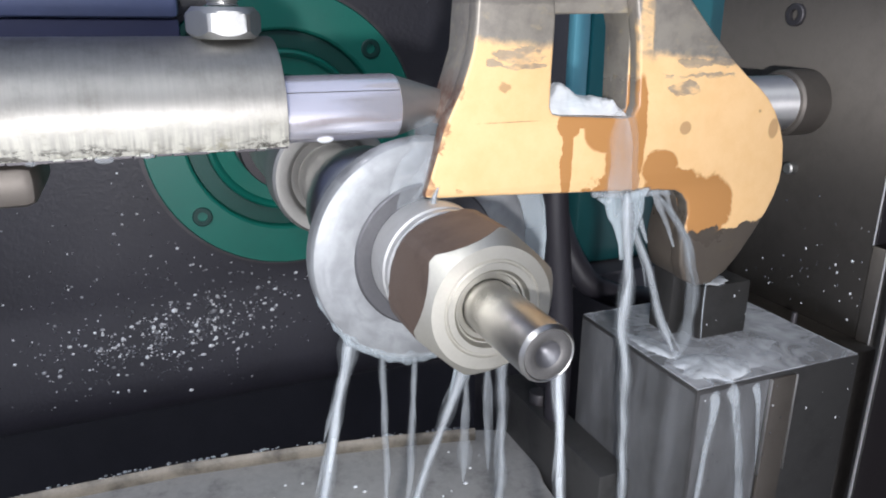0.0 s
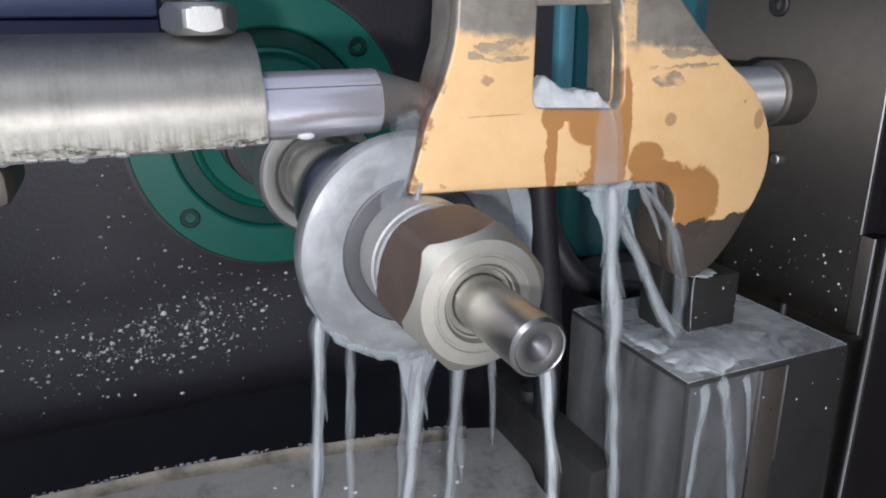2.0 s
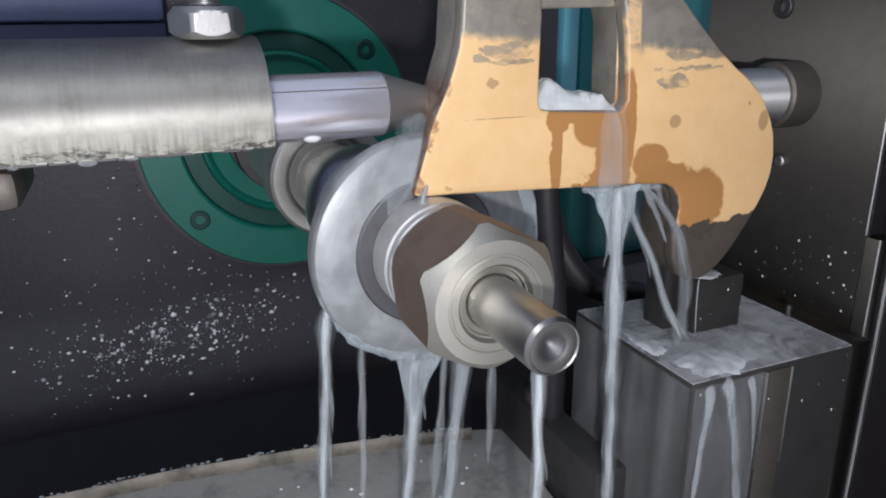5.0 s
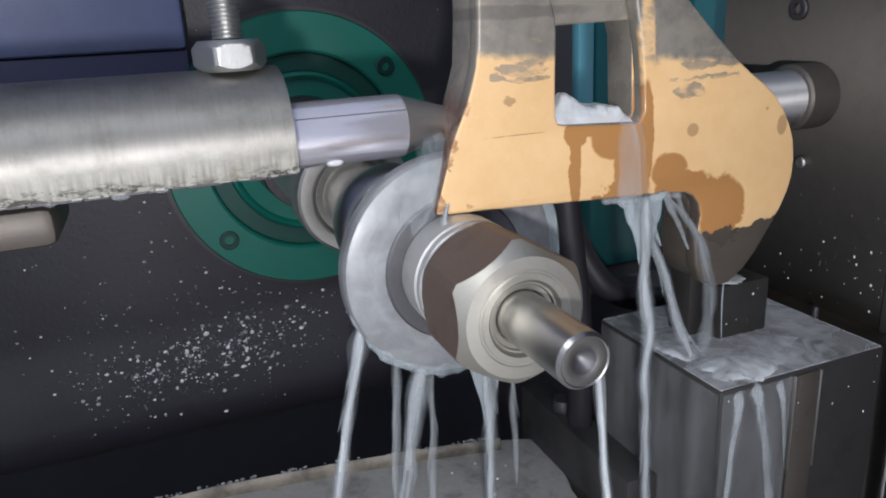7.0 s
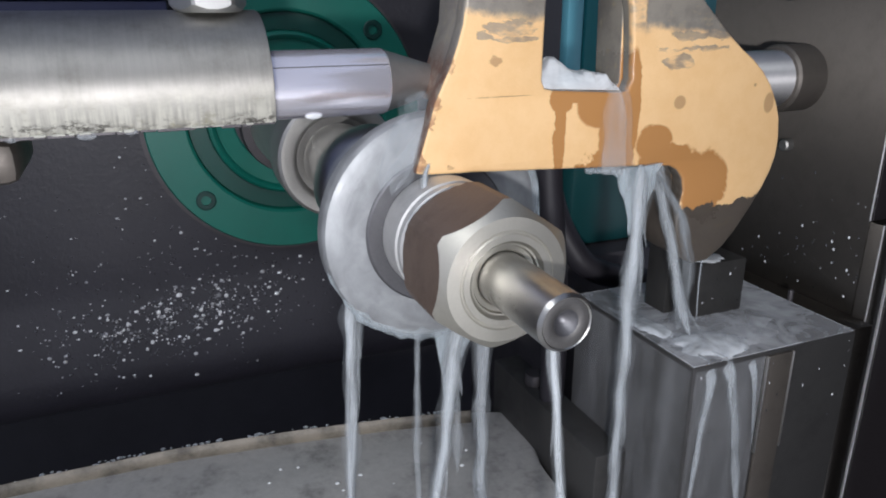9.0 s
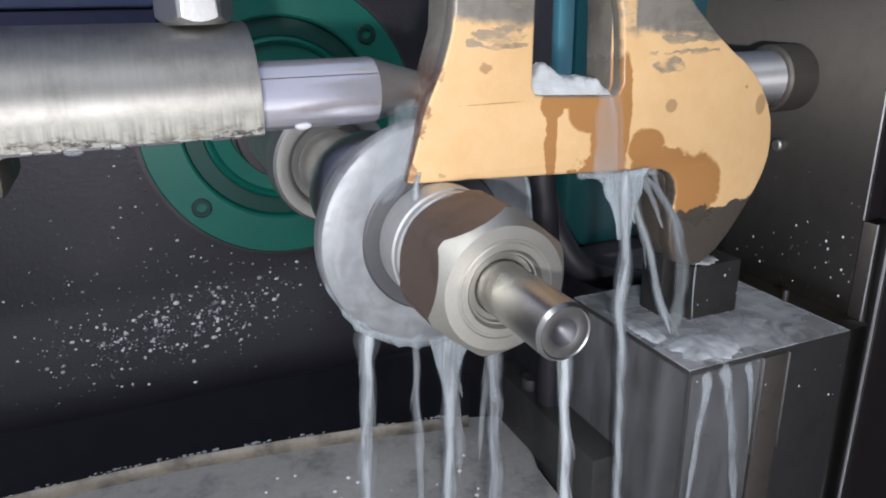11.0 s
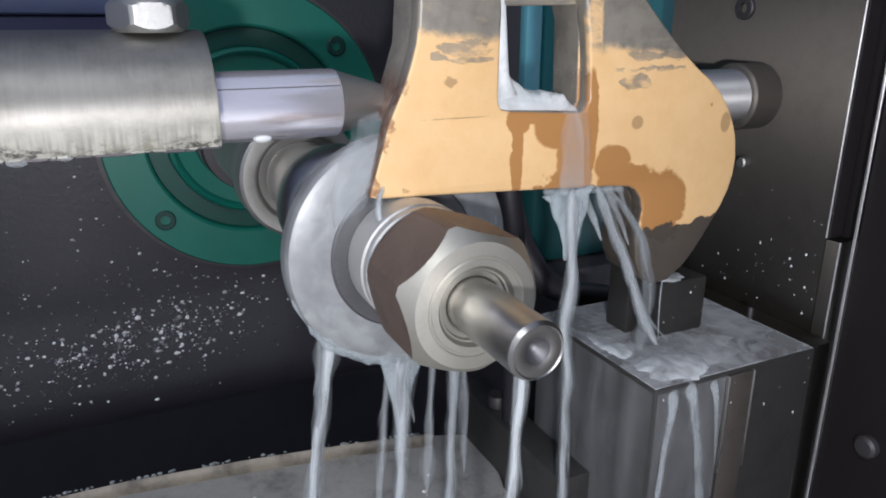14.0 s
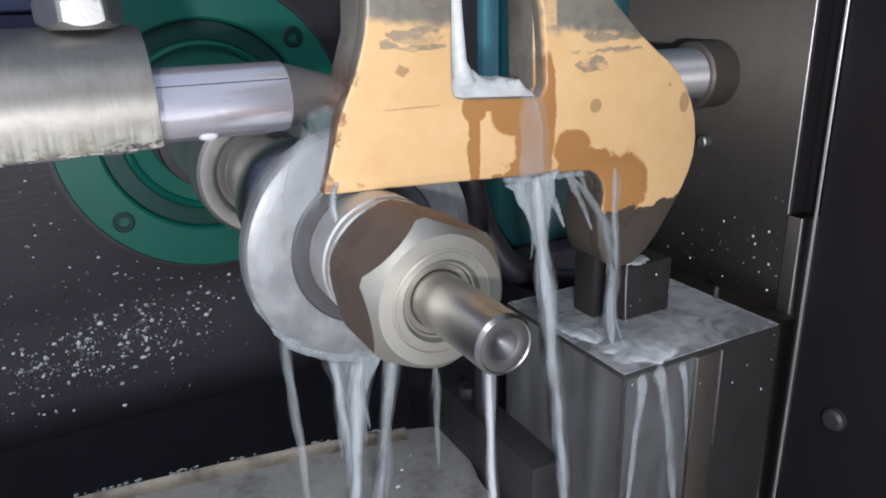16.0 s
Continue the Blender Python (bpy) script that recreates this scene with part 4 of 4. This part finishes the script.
def along(rows, t):
    """Place and lean of a stream at t seconds."""
    for (t0, x0, l0), (t1, x1, l1) in zip(rows, rows[1:]):
        if t <= t1:
            f = (t - t0) / (t1 - t0)
            return x0 + (x1 - x0) * f, l0 + (l1 - l0) * f
    return rows[-1][1:]


def rim_height(x, t):
    """Height of the cutter's lower rim at a place along the machine."""
    d = min(0.040, abs(x - AX - FEED * t / 16))
    return AZ - math.sqrt(0.0465 ** 2 - d * d) + 0.002


def spread_path(path, radii, step=0.003):
    """Even points and radii along a broken line, with its corners eased."""
    pts, rad = [], []
    for (a, b), (ra, rb) in zip(zip(path, path[1:]), zip(radii, radii[1:])):
        n = max(1, int((Vector(b) - Vector(a)).length / step))
        for i in range(n):
            pts.append(Vector(a).lerp(Vector(b), i / n))
            rad.append(ra + (rb - ra) * i / n)
    pts.append(Vector(path[-1]))
    rad.append(radii[-1])
    for _ in range(4):
        pts = [pts[0]] + [(pts[i - 1] + pts[i] * 2 + pts[i + 1]) / 4 for i in range(1, len(pts) - 1)] + [pts[-1]]
    return pts, rad


def stream(name, path, radii, label, seed, torn=4, flat=0.7, skins=4, rows=None, y=0.0, z=None, spin=0, swing=0, at=None):
    """A stream of coolant: shells that grow denser towards a wandering core, and thin tongues torn off its edge."""
    pts, rad = spread_path(path, radii)
    rad = [r * (1 + 0.38 * noise.noise((i * 0.07, seed, 1)) + 0.25 * noise.noise((i * 0.25, seed, 5))) for i, r in enumerate(rad)]
    pts = [p + Vector((noise.noise((i * 0.12, seed, 31)), noise.noise((i * 0.12, seed, 37)) * flat, 0)) * min(0.0022, rad[i] * 0.8) * min(1.0, i / 7) for i, p in enumerate(pts)]
    ob = new(name)
    ob.empty_display_size = 0.01
    n = len(pts)
    end = [min(1.0, (i + 0.7) / 4, (n - i - 0.3) / 4) for i in range(n)]
    for k, (nm, size, wander, mat) in enumerate((("veil", 1.35, 0.15, VEIL), ("sheath", 1.0, 0.30, SHEATH), ("body", 0.78, 0.40, BODY), ("core", 0.54, 0.5, CORE))[:skins]):
        line = [p + Vector((noise.noise((i * 0.08, seed, 2 + k)), noise.noise((i * 0.08, seed, 12 + k)) * flat, 0)) * r * wander for i, (p, r) in enumerate(zip(pts, rad))]
        part(nm, tube(line, [max(0.0001, r * size * e * (1 + 0.5 * noise.noise((i * 0.15, seed, 7 + 3 * k)))) for i, (r, e) in enumerate(zip(rad, end))], 14, flat), mat, ob, "", 180)
    rnd = random.Random(seed)
    for k in range(torn):
        i0 = rnd.randrange(0, max(1, n // 2))
        i1 = min(n, i0 + rnd.randrange(8, 20))
        if i1 - i0 < 6:
            continue
        a, line, fr = rnd.uniform(0, 6.28), [], []
        for i in range(i0, i1):
            f = (i - i0) / (i1 - i0 - 1)
            d = rad[i] * (0.1 + 1.5 * f) + 0.001 * noise.noise((i * 0.2, seed, k))
            line.append(pts[i] + Vector((math.cos(a) * d, math.sin(a) * d * flat, 0)))
            fr.append(0.00008 + rad[i] * 0.34 * math.sin(math.pi * min(0.97, 0.15 + 0.82 * f)) * (1 + 0.5 * noise.noise((i * 0.3, k, seed))))
        part("torn_edge", tube(line, fr, 8, 1.0), SHEATH, ob, "", 180)
    tagged(ob, label, "water", "coolant streams")
    if rows:
        FALLING.append((ob, rows, y, z, spin, swing, seed * 0.7))
        x, lean = along(rows, 0.0)
        ob.matrix_world = pose(x, y, rim_height(x, 0.0) if z is None else z, 0, lean, 0)
    elif at:
        ob.matrix_world = pose(*at)
    return ob


def puddle(name, cx, cy, z, rx, ry, h, mat, label, seed=1, rings=10, n=48, churn=False):
    """A lumpy sheet of liquid lying on a surface."""
    b = bmesh.new()
    rows = []
    for i in range(rings + 1):
        t = i / rings
        row = []
        for j in range(n):
            a = 2 * math.pi * j / n
            edge = 1 + 0.30 * noise.noise((math.cos(a) * 1.6, math.sin(a) * 1.6, seed)) + 0.22 * noise.noise((math.cos(a) * 4.5, math.sin(a) * 4.5, seed + 3))
            x, y = rx * t * edge * math.cos(a), ry * t * edge * math.sin(a)
            hh = h * (1 - t ** 5) * (0.8 + 0.5 * noise.noise((x * 55, y * 55, seed)) + 0.35 * noise.noise((x * 190, y * 190, seed)))
            row.append(b.verts.new((x, y, max(hh, 0.0001) * (0 if i == rings else 1))))
        rows.append(row)
    for c, d in zip(rows, rows[1:]):
        for j in range(n):
            b.faces.new((c[j], c[(j + 1) % n], d[(j + 1) % n], d[j]))
    bmesh.ops.remove_doubles(b, verts=b.verts, dist=1e-6)
    ob = tagged(part(name, b, mat, None, "", 180), label, "water", kind="stuff")
    ob.matrix_world = pose(cx, cy, z)
    if churn:
        CHURNING.append((ob, (cx, cy, z), seed))
    return ob


def foam():
    """Foam heaped on the floor of the slot, with a steep lumpy front."""
    b, rows, nu, nv = bmesh.new(), [], 60, 26
    for i in range(nu + 1):
        u, row = i / nu, []
        x = 0.1528 + 0.0392 * u
        floor = -0.0388 - 0.0022 * u
        for j in range(nv + 1):
            v = j / nv
            y = 0.2590 + 0.0180 * v
            h = 0.0065 + 0.0062 * math.exp(-((u - 0.27) / 0.15) ** 2 - ((v - 0.5) / 0.4) ** 2) + 0.0016 * noise.noise((x * 160, y * 160, 3)) + 0.0007 * noise.noise((x * 520, y * 520, 8))
            h *= min(1.0, (1 - (1 - min(1.0, v * 3.0)) ** 2) + 0.02) * min(1.0, (1 - u) * 6 + 0.35)
            row.append(b.verts.new((x, y, floor + h)))
        rows.append(row)
    for c, d in zip(rows, rows[1:]):
        for j in range(nv):
            b.faces.new((c[j], c[j + 1], d[j + 1], d[j]))
    tagged(part("coolant_foam", b, FOAM, None, "", 180), "white coolant foam welling up in the slot of the casting", "water", kind="stuff")


def coolant():
    foam()
    # sheet that slides over the front of the casting, and the bead that gathers along its lower edge
    pts, rad = spread_path([(0.1835, 0.2580, -0.0400), (0.1850, 0.2553, -0.0415), (0.1872, 0.2547, -0.050), (0.1880, 0.2546, -0.062), (0.1885, 0.2546, -0.0735)], [0.0070, 0.0078, 0.0070, 0.0066, 0.0085])
    sheet = tagged(part("coolant_sheet", tube(pts, [r * 1.15 for r in rad], 16, 0.10), VEIL, None, "", 180), "thin milky coolant sheet sliding down the ochre casting", "water", kind="stuff")
    part("run", tube([p + Vector((0.0008 * noise.noise((i * 0.3, 1, 1)), -0.0003, 0)) for i, p in enumerate(pts)], [r * 0.72 * (1 + 0.3 * noise.noise((i * 0.35, 4, 2))) for i, r in enumerate(rad)], 16, 0.07), FRONTSHEET, sheet, "", 180)
    edge = [(0.1770 + 0.0013 * i, 0.2585, -0.0742 - 0.00008 * i) for i in range(33)]
    bead = tagged(part("coolant_bead", tube(edge, [0.0011 + 0.0012 * abs(noise.noise((i * 0.35, 2, 4))) + 0.0008 * math.exp(-((i - 11) / 4) ** 2) for i in range(33)], 10, 1.5), BODY, None, "", 180), "milky coolant gathering along the lower edge of the casting", "water", "coolant streams")
    for x, ln, r in ((0.1965, 0.022, 0.0022), (0.2100, 0.026, 0.0019), (0.2160, 0.013, 0.0013)):
        pts, rad = spread_path([(x, 0.2585, -0.0745), (x + 0.0006, 0.258, -0.0775), (x + ln * 0.32, 0.258, -0.0775 - ln * 0.5), (x + ln * 0.55, 0.258, -0.0775 - ln)], [r * 1.5, r, r * 0.7, r * 0.25], 0.002)
        part("finger", tube(pts, [q * (1 + 0.4 * noise.noise((i * 0.4, x * 900, 1))) for i, q in enumerate(rad)], 10, 0.8), BODY, bead, "", 180)
    # free fall from the lower edge
    stream("coolant_stream", [(0, 0, 0.002), (0, 0, -0.008), (0, 0, -0.03), (0, -0.001, -0.07), (0, -0.001, -0.13), (0, -0.001, -0.24)], [0.0080, 0.0056, 0.0040, 0.0033, 0.0029, 0.0026], "milky coolant stream falling from the casting", 9, 5, 0.8, 4, MAIN_FALL, 0.2545, -0.0750, 230)
    pts, rad = spread_path([(-0.001, 0, 0.0015), (0, 0, -0.006), (0.0006, 0, -0.016), (0.0004, 0, -0.030)], [0.0125, 0.0088, 0.0050, 0.0028])
    ob = tagged(part("coolant_funnel", tube(pts, [r * (1 + 0.25 * noise.noise((i * 0.5, 6, 1))) for i, r in enumerate(rad)], 18, 0.2), FUNNEL, None, "", 180), "milky coolant sheet gathering below the casting edge", "water", "coolant streams")
    ob.matrix_world = pose(MAIN_FALL[0][1], 0.2560, -0.0755)
    FALLING.append((ob, MAIN_FALL, 0.2560, -0.0755, 0, 8, 0.0))
    stream("coolant_stream", [(0, 0, 0.002), (0, 0, -0.012), (0, 0.001, -0.038), (0, 0.003, -0.070), (0, 0.004, -0.0895)], [0.0050, 0.0028, 0.0024, 0.0024, 0.0036], "slanting coolant stream striking the block", 17, 6, 0.7, 3, SLANT_FALL, 0.2570, -0.0755, 0, 35)
    stream("coolant_spray", [(0, 0, 0.002), (0.006, -0.002, -0.004), (0.020, -0.002, -0.022), (0.029, 0.0, -0.046), (0.033, 0.005, -0.0725), (0.034, 0.008, -0.0880)], [0.0012, 0.0016, 0.0020, 0.0024, 0.0030, 0.0038], "thin coolant spray below the casting", 22, 5, 0.7, 2, at=(0.2080, 0.2560, -0.0765))
    # milky strip painted in where the riser's edge catches light
    stream("coolant_trickle", [(0.0006, 0.0015, 0.018), (0, 0, 0.008), (-0.0005, 0, -0.004), (0, 0, -0.020), (0.0004, -0.0006, -0.0300)], [0.0003, 0.0004, 0.0004, 0.0003, 0.0008], "thin milky strip standing for the highlight on the riser edge", 29, 0, 0.7, 4, at=(0.2612, 0.2728, -0.1345))
    # from the live centre over the cutter, and the trickle from the casting's corner on to the washers
    stream("coolant_film", [(0.007, 0.020, 0.009), (0.001, 0.002, -0.003), (-0.005, 0.0005, -0.014), (-0.011, 0.0, -0.026), (-0.014, 0.001, -0.036)], [0.0050, 0.0060, 0.0075, 0.0062, 0.0035], "thin coolant film washing over the disc face", 12, 0, 0.12, 2, at=(0.1010, 0.2600, -0.0440))
    stream("coolant_trickle", [(0.009, 0.008, 0.003), (0.0010, 0.002, -0.003), (0.0010, -0.002, -0.007), (0.0020, -0.004, -0.0135)], [0.0014, 0.0016, 0.0018, 0.0024], "milky trickle falling from the casting corner on to the washers", 31, 0, 0.8, 4, at=(0.0975, 0.2505, -0.0655))
    pts, rad = spread_path([(0.1430, 0.268, -0.0715), (0.1455, 0.266, -0.082), (0.1490, 0.264, -0.094), (0.1510, 0.262, -0.108)], [0.0125, 0.0120, 0.0090, 0.0050])
    tagged(part("coolant_sheet", tube(pts, rad, 18, 0.12), FUNNEL, None, "", 180), "white coolant sheet between the casting and the disc", "water", kind="stuff")
    # dripping curtain below cutter and nut
    fall = [(0, 0, 0.003), (0, 0, -0.008), (0, 0, -0.03), (0, 0, -0.07), (0, 0, -0.150)]
    stream("coolant_stream", fall, [0.0062, 0.0044, 0.0032, 0.0024, 0.0020], "milky coolant string dripping from the disc rim", 4, 4, 0.8, 4, LEFT_RIM, 0.2690, None, 250)
    stream("coolant_stream", [(0, 0, 0.004), (0, 0, -0.010), (0, 0, -0.030), (0, 0, -0.07), (0, 0, -0.150)], [0.0075, 0.0056, 0.0036, 0.0030, 0.0028], "broad milky coolant string below the disc", 20, 6, 0.7, 4, UNDER_DISC, 0.2660, None, 0, 40)
    pts, rad = spread_path([(0, 0, 0.006), (0, 0, -0.004), (-0.0008, 0, -0.014), (0, 0, -0.026), (0.0006, 0, -0.040)], [0.0120, 0.0105, 0.0068, 0.0036, 0.0020])
    ob = tagged(part("coolant_funnel", tube(pts, rad, 20, 0.16), FUNNEL, None, "", 180), "bluish coolant sheet drawn together below the disc", "water", "coolant streams")
    ob.matrix_world = pose(UNDER_DISC[0][1], 0.2670, rim_height(UNDER_DISC[0][1], 0))
    FALLING.append((ob, UNDER_DISC, 0.2670, None, 0, 14, 0.0))
    stream("coolant_stream", fall, [0.0058, 0.0044, 0.0033, 0.0027, 0.0026], "milky coolant string dripping beside the nut", 35, 5, 0.8, 3, BESIDE_NUT, 0.2650, None, 270)
    stream("coolant_stream", [(0, 0, 0.002), (0, 0, -0.01), (0, 0, -0.04), (0, 0, -0.12)], [0.0022, 0.0019, 0.0018, 0.0018], "milky coolant string dripping from the arbor end", 59, 3, 0.8, 4, UNDER_SHAFT, 0.1770, AZ - 0.0085, 240)
    # faint broken strings between them
    rnd = random.Random(77)
    for k in range(4):
        x0 = 0.080 + 0.020 * k
        rows = [(t, x0 + rnd.uniform(-0.007, 0.007) + 0.006 * t / 16, rnd.uniform(-3, 5)) for t in (0, 1.4, 2.6, 3.9, 5.5, 6.8, 8.3, 9.7, 11.4, 12.6, 13.9, 15.1, 16)]
        a = rnd.uniform(0.01, 0.04)
        stream("coolant_dribble", [(0, 0, 0.002), (0, 0, -a), (0, 0, -a - 0.03), (0, 0, -a - rnd.uniform(0.05, 0.09))], [0.0016, 0.0014, 0.0020, 0.0010], "faint broken coolant dribble below the disc", 61 + k, 2, 0.8, 2, rows, 0.270, None, 220)
    # film and splash on the block, and runs down its faces
    tagged(part("coolant_film", box(0.2232, 0.3262, 0.2297, 0.3255, -0.1646, -0.1639, 0.0003, 1), FILM), "thin milky coolant film covering the block top", "water", kind="stuff")
    puddle("coolant_puddle", 0.262, 0.256, -0.1640, 0.034, 0.019, 0.0010, FILM, "milky coolant swirl on the block top", 2)
    puddle("coolant_puddle", 0.2470, 0.2455, -0.1641, 0.0215, 0.0135, 0.0022, SPLASH, "white splashing coolant on the block corner", 5, churn=True)
    puddle("coolant_puddle", 0.2715, 0.2815, -0.1345, 0.0095, 0.0068, 0.0016, FOAM, "white coolant pool on top of the riser block", 15)
    puddle("coolant_puddle", 0.2330, 0.2750, -0.1640, 0.0080, 0.0160, 0.0014, SPLASH, "white splashing coolant beside the post", 8, churn=True)
    for x, ln, r, sd, way in ((0.2330, 0.036, 0.0036, 91, -0.6), (0.2405, 0.046, 0.0048, 97, 1.9), (0.2570, 0.022, 0.0030, 93, 0.5)):
        stream("coolant_spill", [(0, 0.010, 0.0004), (0.0006 * way, 0.002, 0.0004), (0.0012 * way, -0.0010, -0.003), (0.0030 * way, -0.0016, -ln * 0.4), (0.0062 * way, -0.0020, -ln), (0.0110 * way, -0.0024, -ln * 2.2)], [r * 0.8, r, r * 0.8, r * 0.6, r * 0.42, r * 0.22], "milky coolant spilling over the block edge", sd, 3, 0.35, 3, at=(x, 0.2285, -0.1640))
    # thin sheets running down the faces of the block
    tagged(part("coolant_sheet", box(0.2236, 0.2655, 0.2281, 0.2287, -0.40, -0.1662, 0.0002, 1), SHEET), "thin milky coolant sheet running down the block face", "water", kind="stuff")
    tagged(part("coolant_sheet", box(0.2217, 0.2223, 0.2300, 0.3240, -0.40, -0.1662, 0.0002, 1), SHEET), "thin milky coolant sheet running down the block side", "water", kind="stuff")
    # strand that now and then runs down the wall of the slot
    strand = part("coolant_strand", tube([(0, 0, 0.03), (0.0004, 0, 0.012), (0.0, -0.001, 0.0), (0.0006, -0.0015, -0.014), (0.001, -0.002, -0.026), (0.003, -0.003, -0.0345)], [0.0024, 0.0026, 0.0028, 0.0030, 0.0034, 0.0050], 12, 1.1), FOAM, None, "", 180)
    return tagged(strand, "white coolant strand running down the slot wall", "water", "coolant streams")


setting()
HEAD, ARBOR = head()
tailstock()
workpiece()
fixture()
background()
STRAND = coolant()


def motions():
    # the head feeds along its slide while the arbor turns
    walk(HEAD, [(0.0, pose(0, 0, 0)), (8.0, pose(FEED * 0.5, 0, 0)), (16.0, pose(FEED, 0, 0))])
    walk(ARBOR, [(float(t), pose(AX, 0, AZ, 0, SPIN0 + SPIN_RATE * t, 0)) for t in range(17)])
    walk(STRAND, [(t, pose(0.1582 + dx, 0.2675, 0.0)) for t, dx in STRAND_AT])
    # streams wander and lean, and turn about their own line so that their lumps seem to run down
    for ob, rows, y, z, spin, swing, phase in FALLING:
        keys = []
        for k in range(161):
            t = k / 10
            x, lean = along(rows, t)
            zz = rim_height(x, t) if z is None else z
            yaw = spin * t + swing * math.sin(t * 7.3 + phase)
            keys.append((t, pose(x, y, zz, 0, lean, 0) @ pose(0, 0, 0, 0, 0, yaw + phase * 40)))
        walk(ob, keys)
    for ob, home, phase in CHURNING:
        walk(ob, [(k / 5, pose(home[0] + 0.0012 * math.sin(k * 1.9 + phase), home[1] + 0.0012 * math.cos(k * 1.4 + phase), home[2], 0, 0, 9 * math.sin(k * 1.1 + phase))) for k in range(81)])


STRAND_AT = [(0.0, -0.012), (7.6, -0.012), (7.9, -0.0035), (8.2, -0.0035), (8.45, -0.012), (12.9, -0.012), (13.3, 0.0), (13.7, -0.002), (14.2, 0.0), (16.0, 0.001)]
motions()
